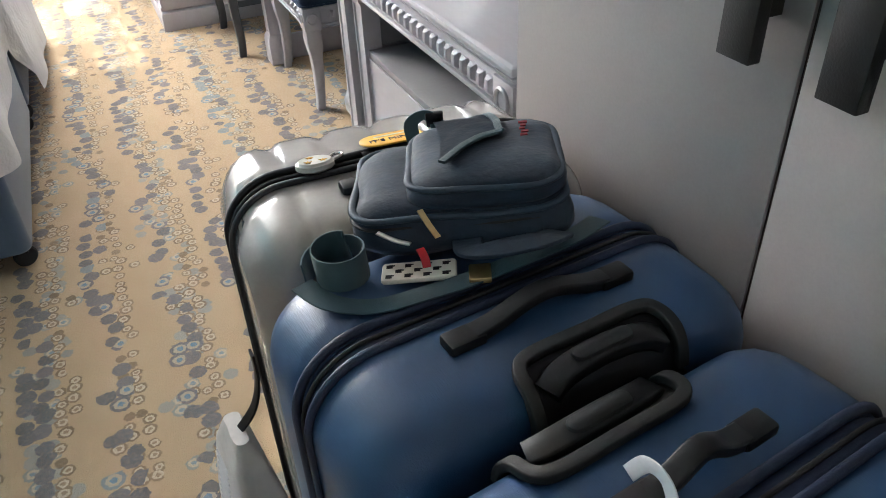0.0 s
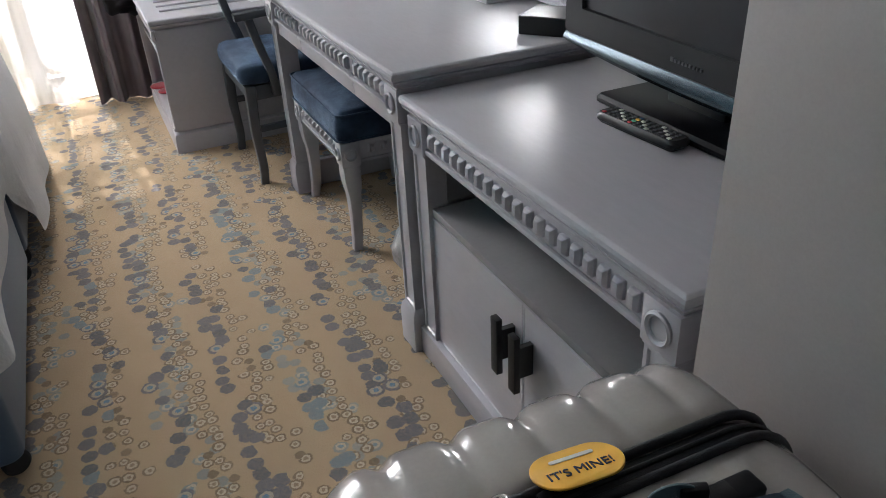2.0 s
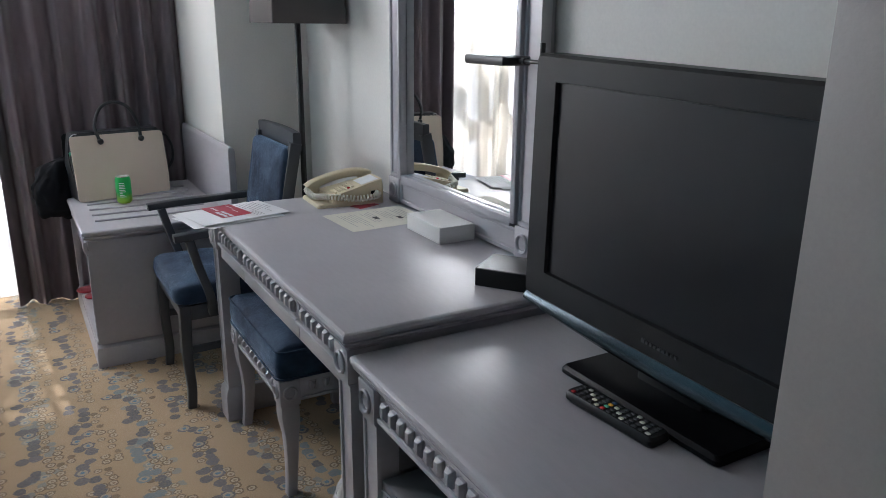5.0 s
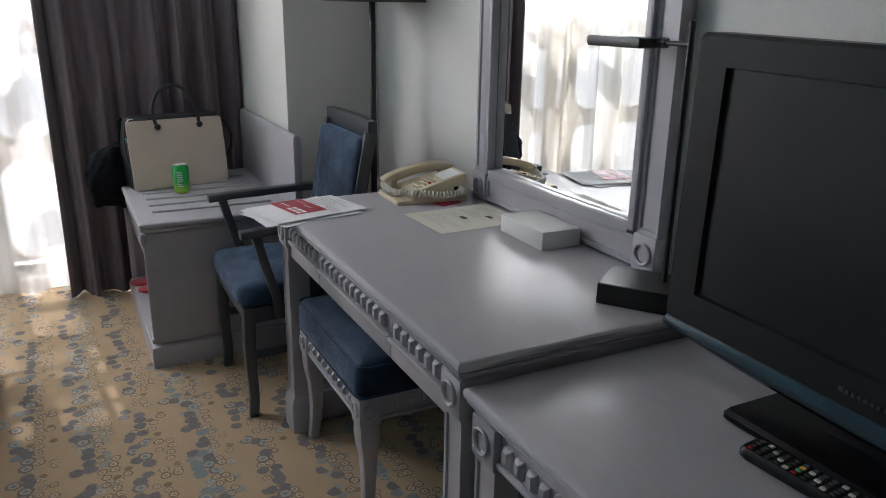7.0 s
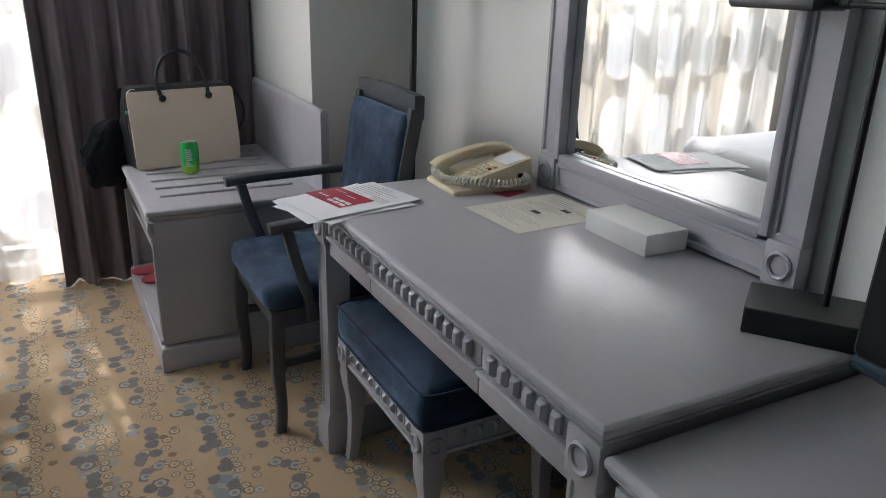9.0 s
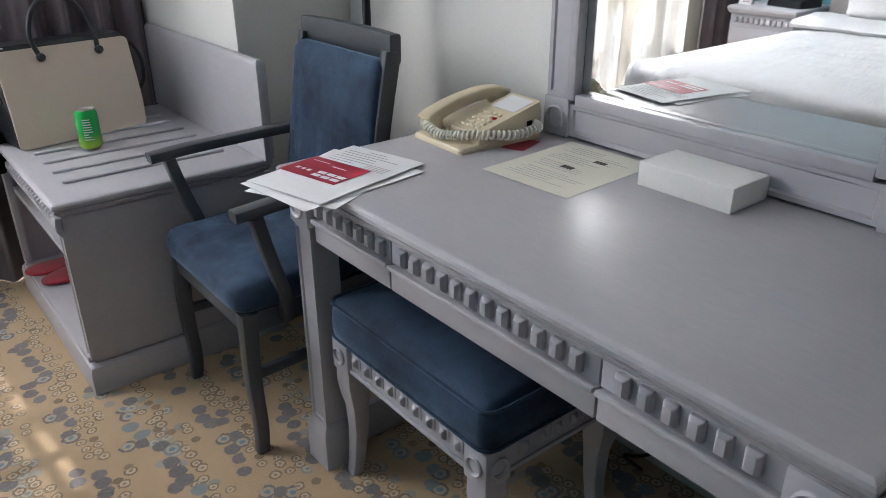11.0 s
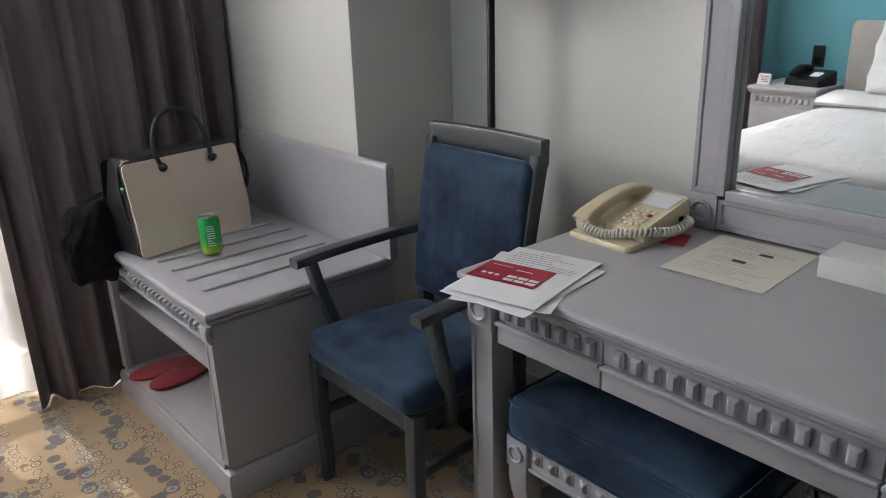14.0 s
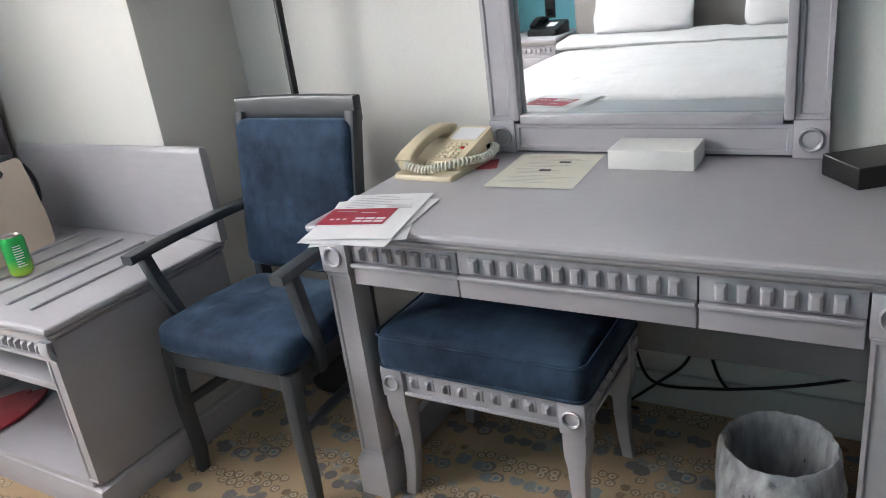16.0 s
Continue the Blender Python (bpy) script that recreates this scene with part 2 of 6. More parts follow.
def carpet():
    """Beige pile with meandering streams of small woven blossoms."""
    m, nt, b = lay("blossom_carpet", 0.9, sheen=0.15, spec=0.2)
    tc = nt.nodes.new("ShaderNodeTexCoord")
    wob = nt.nodes.new("ShaderNodeTexNoise")
    wob.inputs["Scale"].default_value, wob.inputs["Detail"].default_value = 150.0, 3.0
    nt.links.new(tc.outputs["Object"], wob.inputs["Vector"])
    off = nt.nodes.new("ShaderNodeVectorMath")
    off.operation = "MULTIPLY_ADD"
    off.inputs[1].default_value, off.inputs[2].default_value = (0.011, 0.011, 0), (-0.0055, -0.0055, 0)
    nt.links.new(wob.outputs["Color"], off.inputs[0])
    co = nt.nodes.new("ShaderNodeVectorMath")
    co.operation = "ADD"
    nt.links.new(tc.outputs["Object"], co.inputs[0])
    nt.links.new(off.outputs[0], co.inputs[1])

    def blossoms(scale, shift, rnd):
        mp = nt.nodes.new("ShaderNodeMapping")
        mp.inputs["Location"].default_value = (shift, shift * 1.7, 0)
        nt.links.new(co.outputs[0], mp.inputs["Vector"])
        v = nt.nodes.new("ShaderNodeTexVoronoi")
        v.voronoi_dimensions = "2D"
        v.inputs["Scale"].default_value, v.inputs["Randomness"].default_value = scale, rnd
        nt.links.new(mp.outputs[0], v.inputs["Vector"])
        xyz, rgb = nt.nodes.new("ShaderNodeSeparateXYZ"), nt.nodes.new("ShaderNodeSeparateColor")
        nt.links.new(v.outputs["Position"], xyz.inputs[0])
        nt.links.new(v.outputs["Color"], rgb.inputs[0])
        return v.outputs["Distance"], v.outputs["Position"], xyz.outputs[0], rgb.outputs

    def stream(px, pos, period, shift):
        """How near a blossom's middle lies to its winding stream, 1 on it; the lane's own number."""
        mp = nt.nodes.new("ShaderNodeMapping")
        mp.inputs["Scale"].default_value = (0.9, 2.1, 1)
        nt.links.new(pos, mp.inputs["Vector"])
        n = nt.nodes.new("ShaderNodeTexNoise")
        n.inputs["Scale"].default_value, n.inputs["Detail"].default_value = 1.7, 2.0
        nt.links.new(mp.outputs[0], n.inputs["Vector"])
        ph = mth(nt, "ADD", mth(nt, "MULTIPLY", px, 6.2832 / period), mth(nt, "ADD", mth(nt, "MULTIPLY", n.outputs["Fac"], 6.5), shift))
        lane = mth(nt, "FRACT", mth(nt, "MULTIPLY", mth(nt, "FLOOR", mth(nt, "ADD", mth(nt, "DIVIDE", ph, 6.2832), 0.25)), 0.381))
        return mth(nt, "SINE", ph), lane

    def petals(col, scale, shift, rnd, period, side, cut, jit, size0, kind):
        d, pos, px, rgb = blossoms(scale, shift, rnd)
        wave, lane = stream(px, pos, period, side)
        there = mth(nt, "GREATER_THAN", mth(nt, "ADD", wave, mth(nt, "MULTIPLY", mth(nt, "SUBTRACT", rgb[0], 0.5), jit)), cut)
        size = mth(nt, "ADD", mth(nt, "MULTIPLY", rgb[1], 0.16), size0)
        inside = mth(nt, "MULTIPLY", mth(nt, "MULTIPLY", mth(nt, "SUBTRACT", size, d), 16.0, True), there)
        if kind == "slate":
            body = mixc(nt, mth(nt, "MULTIPLY", rgb[2], 0.8), (0.092, 0.106, 0.138), (0.165, 0.178, 0.212))
            body = mixc(nt, mth(nt, "GREATER_THAN", mth(nt, "ADD", lane, mth(nt, "MULTIPLY", rgb[2], 0.5)), 1.02), body, (0.175, 0.255, 0.29))
            ringed, band_c, eye_c = mth(nt, "GREATER_THAN", rgb[1], 0.80), (0.44, 0.39, 0.31), (0.10, 0.24, 0.36)
        elif kind == "brown":
            body = mixc(nt, mth(nt, "MULTIPLY", rgb[2], 0.9), (0.160, 0.112, 0.066), (0.275, 0.203, 0.125))
            ringed, band_c, eye_c = mth(nt, "GREATER_THAN", rgb[1], 0.12), (0.58, 0.49, 0.36), (0.30, 0.22, 0.14)
        else:
            body = mixc(nt, rgb[2], (0.155, 0.245, 0.275), (0.30, 0.345, 0.335))
            ringed, band_c, eye_c = mth(nt, "GREATER_THAN", rgb[1], 0.62), (0.54, 0.49, 0.39), (0.10, 0.27, 0.40)
        band = mth(nt, "MULTIPLY", mth(nt, "LESS_THAN", d, mth(nt, "MULTIPLY", size, 0.62)), ringed)
        eye = mth(nt, "MULTIPLY", mth(nt, "LESS_THAN", d, mth(nt, "MULTIPLY", size, 0.30)), ringed)
        body = mixc(nt, eye, mixc(nt, band, body, band_c), eye_c)
        return mixc(nt, mth(nt, "MULTIPLY", inside, 0.72 if kind == "teal" else 0.93), col, body)

    ground = mixc(nt, noisy(nt, 7.0, 4.0), (0.455, 0.325, 0.190), (0.545, 0.398, 0.245))
    col = petals(ground, 27.0, 5.1, 0.7, 0.33, 2.0, 0.84, 0.9, 0.42, "teal")
    col = petals(col, 30.0, 1.7, 0.6, 0.165, 2.3, 0.40, 1.2, 0.40, "brown")
    col = petals(col, 24.0, 0.0, 0.7, 0.165, 0.0, 0.62, 0.75, 0.46, "slate")
    pile = noisy(nt, 480.0, 2.0)
    worn = noisy(nt, 130.0, 3.0)
    col = mixc(nt, mth(nt, "MULTIPLY", spread(nt, pile, 0.38, 0.66), 0.78), col, mixc(nt, 0.6, col, (0.18, 0.13, 0.08)))
    col = mixc(nt, mth(nt, "MULTIPLY", spread(nt, worn, 0.45, 0.8), 0.3), col, ground)
    nt.links.new(col, b.inputs["Base Color"])
    bump(nt, b, mth(nt, "ADD", pile, mth(nt, "MULTIPLY", worn, 0.6)), 0.9, 0.004)
    return m


CARPET = carpet()


def can_paint():
    m, nt, b = lay("green_can_print", 0.3, 0.35, coat=0.3)
    tc, xyz = nt.nodes.new("ShaderNodeTexCoord"), nt.nodes.new("ShaderNodeSeparateXYZ")
    nt.links.new(tc.outputs["Object"], xyz.inputs[0])
    z = mth(nt, "ADD", xyz.outputs[2], mth(nt, "MULTIPLY", noisy(nt, 40.0), 0.03))
    c = mixc(nt, spread(nt, z, 0.02, 0.075), (0.42, 0.62, 0.02), (0.015, 0.40, 0.075))
    nt.links.new(c, b.inputs["Base Color"])
    return m


CANP = can_paint()


# ---- mesh tools ----
def part(name, bm, material, parent, label="", sharp=35.0, loc=None):
    me = bpy.data.meshes.new(name)
    bmesh.ops.recalc_face_normals(bm, faces=bm.faces)
    bm.to_mesh(me)
    bm.free()
    me.materials.append(material)
    for f in me.polygons:
        f.use_smooth = f.area < 0.004 or sharp >= 55
    me.set_sharp_from_angle(angle=radians(sharp))
    ob = new(name, me)
    ob.parent = parent
    if loc:
        ob.location = loc
    if label:
        ob["label"] = label
    return ob


def again(name, ob, parent, loc, rz=0.0):
    o = new(name, ob.data)
    o.parent = parent
    o.location, o.rotation_euler = loc, (0, 0, radians(rz))
    return o


def thing(name, m, label, category, group="", kind=""):
    e = new(name)
    e.empty_display_size = 0.1
    e.matrix_world = m
    return tagged(e, label, category, group, kind)


def solo(name, bm, material, label, category, m=None, sharp=35.0, kind="", group=""):
    ob = part(name, bm, material, None, "", sharp)
    if m is not None:
        ob.matrix_world = m
    return tagged(ob, label, category, group, kind)


def box(bm, x0, x1, y0, y1, z0, z1, bev=0.0, seg=2):
    vs = [bm.verts.new((x, y, z)) for z in (z0, z1) for y in (y0, y1) for x in (x0, x1)]
    fs = [bm.faces.new([vs[i] for i in q]) for q in ((0, 2, 3, 1), (4, 5, 7, 6), (0, 1, 5, 4), (2, 6, 7, 3), (0, 4, 6, 2), (1, 3, 7, 5))]
    if bev:
        es = list({e for f in fs for e in f.edges})
        bmesh.ops.bevel(bm, geom=es, offset=bev, segments=seg, affect="EDGES", profile=0.5)
    return fs


def bx(*a, **k):
    bm = bmesh.new()
    box(bm, *a, **k)
    return bm


def panel(x0, x1, y0, y1, z0, z1, way, inset, depth):
    """A block with a sunk panel in the face that looks along way."""
    bm = bmesh.new()
    fs = box(bm, x0, x1, y0, y1, z0, z1)
    bm.normal_update()
    bmesh.ops.recalc_face_normals(bm, faces=bm.faces)
    f = max(fs, key=lambda q: q.normal.dot(Vector(way)))
    bmesh.ops.inset_individual(bm, faces=[f], thickness=inset, depth=0.0)
    bmesh.ops.inset_individual(bm, faces=[f], thickness=depth, depth=-depth)
    return bm


def skin(bm, rings, cap=True, loop=True, close=False):
    vr = [[bm.verts.new(p) for p in r] for r in rings]
    n = len(vr[0])
    pairs = list(zip(vr, vr[1:])) + ([(vr[-1], vr[0])] if close else [])
    for a, b in pairs:
        for i in range(n if loop else n - 1):
            j = (i + 1) % n
            bm.faces.new((a[i], a[j], b[j], b[i]))
    if cap and not close:
        bm.faces.new(vr[0][::-1])
        bm.faces.new(vr[-1])
    return vr


def rrect(a0, a1, b0, b1, r, seg=4, side=1):
    """A rounded rectangle, counterclockwise, as pairs."""
    r = max(min(r, (a1 - a0) / 2 - 1e-4, (b1 - b0) / 2 - 1e-4), 1e-4)
    out = []
    for ca, cb, s in ((a1 - r, b0 + r, -90), (a1 - r, b1 - r, 0), (a0 + r, b1 - r, 90), (a0 + r, b0 + r, 180)):
        for k in range(seg + 1):
            w = radians(s + 90 * k / seg)
            out.append((ca + r * math.cos(w), cb + r * math.sin(w)))
    if side > 1:
        full = []
        for n, (p, q) in enumerate(zip(out, out[1:] + out[:1])):
            k = side if n % (seg + 1) == seg else 1
            full += [(p[0] + (q[0] - p[0]) * i / k, p[1] + (q[1] - p[1]) * i / k) for i in range(k)]
        out = full
    return out


def slab(bm, x0, x1, y0, y1, levels, r=0.003, seg=2, side=1):
    """Stacked outlines: levels of (inset, z)."""
    return skin(bm, [[(a, b, z) for a, b in rrect(x0 + i, x1 - i, y0 + i, y1 - i, max(r - i * 0.5, 0.001), seg, side)] for i, z in levels])


def sweep(bm, pts, w, h=None, seg=10, up=(0, 0, 1), cap=True, close=False):
    """A bar along pts: round when h is None, else w by h, with softened corners. w may be a list of radii."""
    P = [Vector(p) for p in pts]
    rings = []
    for i, p in enumerate(P):
        if close:
            t = P[(i + 1) % len(P)] - P[i - 1]
        else:
            t = P[min(i + 1, len(P) - 1)] - P[max(i - 1, 0)]
        t.normalize()
        s = t.cross(Vector(up))
        if s.length < 1e-4:
            s = t.cross(Vector((1, 0, 0)))
        s.normalize()
        u = s.cross(t)
        if h is None:
            r = w[i] if isinstance(w, (list, tuple)) else w
            rings.append([p + s * (r * math.cos(6.28319 * k / seg)) + u * (r * math.sin(6.28319 * k / seg)) for k in range(seg)])
        else:
            ww = w[i] if isinstance(w, (list, tuple)) else w
            hh = h[i] if isinstance(h, (list, tuple)) else h
            rings.append([p + s * a + u * b for a, b in rrect(-ww / 2, ww / 2, -hh / 2, hh / 2, min(ww, hh) * 0.18, 2)])
    skin(bm, rings, cap, close=close)


def arc(ps, n=8):
    """Points of a smooth curve through ps."""
    P = [Vector(p) for p in ps]
    out = []
    for i in range(len(P) - 1):
        a, b, c, d = P[max(i - 1, 0)], P[i], P[i + 1], P[min(i + 2, len(P) - 1)]
        for k in range(n):
            t = k / n
            out.append(0.5 * ((2 * b) + (c - a) * t + (2 * a - 5 * b + 4 * c - d) * t * t + (3 * b - a - 3 * c + d) * t ** 3))
    return out + [P[-1]]


def lathe(bm, prof, seg=20, m=None):
    """A turned form: prof of (radius, height)."""
    rings = [[(r * math.cos(6.28319 * k / seg), r * math.sin(6.28319 * k / seg), z) for k in range(seg)] for r, z in prof]
    if m is not None:
        rings = [[m @ Vector(p) for p in r] for r in rings]
    skin(bm, rings)


def turned(prof, seg=20, m=None):
    bm = bmesh.new()
    lathe(bm, prof, seg, m)
    return bm


def rod(pts, w, h=None, seg=10, up=(0, 0, 1), close=False):
    bm = bmesh.new()
    sweep(bm, pts, w, h, seg, up, close=close)
    return bm


def cushion(x0, x1, y0, y1, z0, z1, r=0.04, puff=0.012, n=14):
    """A padded block, domed on top, with soft edges."""
    bm = bmesh.new()
    h = z1 - z0
    lev = [(0.006, z0), (0.0, z0 + h * 0.1), (-0.003, z0 + h * 0.4), (0.0, z0 + h * 0.7), (0.006, z0 + h * 0.87), (0.018, z0 + h * 0.97)]
    rings = [[(a, b, z) for a, b in rrect(x0 + i, x1 - i, y0 + i, y1 - i, max(r - i, 0.006), 4, 8)] for i, z in lev]
    cx, cy = (x0 + x1) / 2, (y0 + y1) / 2
    last = rings[-1]
    for k in range(1, n):
        s = 1 - k / n
        rings.append([(cx + (a - cx) * s, cy + (b - cy) * s, z1 - h * 0.03 + puff * (1 - s ** 2.5)) for a, b, _ in last])
    skin(bm, rings)
    for v in bm.verts:
        if v.co.z > z0 + h * 0.2:
            v.co += Vector((0, 0, 1)) * noise.noise(v.co * 14) * 0.003 + Vector((1, 0.6, 0)) * noise.noise(v.co * 18 + Vector((5, 2, 1))) * 0.0015
    return bm


def words(body, size, depth=0.0006):
    cu = bpy.data.curves.new("words", "FONT")
    cu.body, cu.size, cu.extrude, cu.align_x, cu.align_y = body, size, depth, "CENTER", "CENTER"
    o = bpy.data.objects.new("words", cu)
    scene.collection.objects.link(o)
    bpy.context.view_layer.update()
    me = bpy.data.meshes.new_from_object(o.evaluated_get(bpy.context.evaluated_depsgraph_get()))
    bpy.data.objects.remove(o)
    bm = bmesh.new()
    bm.from_mesh(me)
    bpy.data.meshes.remove(me)
    return bm


# ---- the room ----
WX, PX, PY = 1.245, 0.850, 3.965      # desk wall, pillar side and pillar front
WEST, SOUTH, NORTH, HIGH = -2.55, -1.9, 4.95, 2.62


def flat(name, x0, x1, y0, y1, z0, z1, material, label, category, bev=0.0):
    return solo(name, bx(x0, x1, y0, y1, z0, z1, bev=bev), material, label, category, kind="structure")


flat("floor", WEST - 0.15, WX + 0.15, SOUTH - 0.15, 5.22, -0.12, 0.0, CARPET, "beige fitted carpet woven with streams of blue blossoms", "carpet")
flat("ceiling", WEST - 0.15, WX + 0.15, SOUTH - 0.15, 5.22, HIGH, HIGH + 0.15, CEIL, "plain white painted hotel room ceiling", "ceiling")
flat("wall_east", WX, WX + 0.15, SOUTH - 0.15, 5.22, 0, HIGH, WALL, "off-white painted plaster wall behind the desk", "wall")
flat("wall_pillar", PX, WX, PY, NORTH, 0, HIGH, WALL, "off-white painted pillar beside the window", "wall", 0.004)
flat("wall_west", WEST - 0.15, WEST, SOUTH - 0.15, 5.22, 0, HIGH, TEAL, "teal painted wall behind the bed", "wall")
flat("wall_south", WEST, WX, SOUTH - 0.15, SOUTH, 0, HIGH, WALL, "off-white painted wall by the entrance", "wall")

bm = bmesh.new()
OX0, OX1, OZ0, OZ1 = -2.05, 0.40, 0.06, 2.44
box(bm, WEST, OX0, NORTH, NORTH + 0.27, 0, HIGH)
box(bm, OX1, WX, NORTH, NORTH + 0.27, 0, HIGH)
box(bm, OX0, OX1, NORTH, NORTH + 0.27, OZ1, HIGH)
box(bm, OX0, OX1, NORTH, NORTH + 0.27, 0, OZ0)
solo("wall_north", bm, WALL, "off-white wall with a wide window opening", "wall", kind="structure")

win = thing("window_1", pose((OX0 + OX1) / 2, NORTH + 0.06, OZ0), "wide white aluminium window behind sheer curtains", "window", kind="structure")
hw, hh = (OX1 - OX0) / 2, OZ1 - OZ0
for n, a in (("window_frame", (-hw, hw, -0.03, 0.03, 0, 0.06)), ("window_frame", (-hw, hw, -0.03, 0.03, hh - 0.06, hh)), ("window_frame", (-hw, -hw + 0.06, -0.03, 0.03, 0.06, hh - 0.06)), ("window_frame", (hw - 0.06, hw, -0.03, 0.03, 0.06, hh - 0.06))):
    part(n, bx(*a, bev=0.004), ALU, win)
for k in (-0.33, 0.33):
    part("mullion", bx(k * hw - 0.03, k * hw + 0.03, -0.028, 0.028, 0.06, hh - 0.06, bev=0.004), ALU, win)
for z in (1.36, 1.62, 1.88):
    part("glazing_bar", bx(-hw + 0.06, hw - 0.06, -0.016, 0.016, z - 0.014, z + 0.014, bev=0.003), ALU, win)
for k in (-0.665, 0.0, 0.60):
    part("glazing_bar", bx(k * hw - 0.016, k * hw + 0.016, -0.0165, 0.0165, 1.11, hh - 0.06, bev=0.003), ALU, win)
part("transom", bx(-hw + 0.06, hw - 0.06, -0.024, 0.024, 1.05, 1.11, bev=0.004), ALU, win)
for k0, k1 in ((-1, -0.33), (-0.33, 0.33), (0.33, 1)):
    for z0, z1 in ((0.06, 1.05), (1.11, hh - 0.06)):
        p = part("pane", bx(k0 * hw + 0.03, k1 * hw - 0.03, -0.003, 0.003, z0, z1), PANE, win)
        p.visible_shadow = False

bm = bx(-60, 60, 5.23, 120, -0.35, -0.15)
solo("ground", bm, GROUND, "pale paved balcony ground outside the window", "ground", kind="structure")

# pierced stone screen outside
scr = thing("stone_screen", pose(0, 5.135, 0.06), "cream cast-stone pierced screen just outside the window", "screen", kind="structure")
bm = bmesh.new()
cw, ch = 2.45 / 7, 2.38 / 4
inner, outer = rrect(0.040, cw - 0.040, 0.055, ch - 0.055, 0.105, 6), []
for a, b in inner:
    da, db = a - cw / 2, b - ch / 2
    s = min(cw / 2 / abs(da) if da else 9e9, ch / 2 / abs(db) if db else 9e9)
    outer.append((cw / 2 + da * s, ch / 2 + db * s))
rings = [[(a, y, b) for a, b in lp] for lp, y in ((outer, -0.025), (inner, -0.025), (inner, 0.025), (outer, 0.025))]
skin(bm, rings, close=True)
first = part("block", bm, STONE, scr, loc=(OX0, 0, 0))
for i in range(7):
    for j in range(4):
        if i or j:
            again("block", first, scr, (OX0 + cw * i, 0, ch * j))

# skirting along the walls
bm = bmesh.new()
for a in ((WX - 0.016, WX, 1.2, PY, 0, 0.11), (PX, WX - 0.016, PY - 0.016, PY, 0, 0.11), (WEST, WEST + 0.016, SOUTH, NORTH, 0, 0.11), (WEST + 0.016, PX, NORTH - 0.016, NORTH, 0, 0.06)):
    box(bm, *a, bev=0.004)
solo("baseboard", bm, SKIRT, "white painted skirting board along the walls", "baseboard", kind="structure")


# ---- furniture parts that come again ----
def moulded_top(parent, d, l, h, material=TOPG):
    bm = bmesh.new()
    lev = [(0.020, h - 0.044), (0.020, h - 0.040), (0.013, h - 0.036), (0.007, h - 0.030), (0.005, h - 0.024), (0.009, h - 0.0215),
           (0.009, h - 0.0195), (0.001, h - 0.0175), (0.0, h - 0.010), (0.002, h - 0.004), (0.006, h - 0.001), (0.010, h)]
    slab(bm, 0, d, 0, l, lev, 0.004, 2)
    return part("top", bm, material, parent, sharp=26)


def tooth(parent, w=0.0255, h=0.036, d=0.013):
    bm = bmesh.new()
    rings = [[(x, a, b) for a, b in rrect(-w / 2 + i, w / 2 - i, -h / 2 + i, h / 2 - i, 0.002, 2)] for x, i in ((0.002, 0.0), (-d * 0.45, 0.0), (-d * 0.55, 0.0008), (-d, 0.0050), (-d * 1.02, 0.0058))]
    skin(bm, rings)
    return bm


def stud(w=0.030, h=0.030, d=0.011):
    """A flat tile with a raised ridge down its middle."""
    bm = bmesh.new()
    skin(bm, [[(x, a, b) for a, b in rrect(-w / 2, w / 2, -h / 2 + i, h / 2 - i, 0.001, 1)] for x, i in ((0.002, 0.0), (-0.0015, 0.0), (-0.002, 0.001))])
    skin(bm, [[(x, a, b) for a, b in rrect(-k, k, -h * 0.42 + i, h * 0.42 - i, 0.001, 1)] for x, k, i in ((-0.001, w * 0.24, 0.0), (-d * 0.5, w * 0.20, 0.001), (-d, 0.0022, 0.007))])
    return bm


def dentils(parent, first, x, y0, y1, z, pitch, rz=0.0, along="y", w=0.0225, h=0.034):
    n = int((y1 - y0) / pitch)
    s = (y1 - y0 - (n - 1) * pitch) / 2
    for i in range(n):
        k = y0 + s + i * pitch
        p = (x, k, z) if along == "y" else (k, x, z)
        if first is None:
            first = part("dentil", tooth(parent, w, h), GREY, parent, sharp=14, loc=p)
            first.rotation_euler = (0, 0, radians(rz))
        else:
            again("dentil", first, parent, p, rz)
    return first


def rosette(parent, x, y, z, s=0.034, rz=0.0):
    """A square block's turned round boss with a sunk middle."""
    m = pose(0, 0, 0, 0, -90, 0)
    prof = [(s * 0.92, -0.002), (s * 0.92, 0.004), (s * 0.80, 0.0065), (s * 0.66, 0.004), (s * 0.60, -0.002), (s * 0.3, -0.0035), (0.001, -0.004)]
    ob = part("rosette", turned(prof, 24, m), GREY, parent, loc=(x, y, z))
    ob.rotation_euler = (0, 0, radians(rz))
    return ob


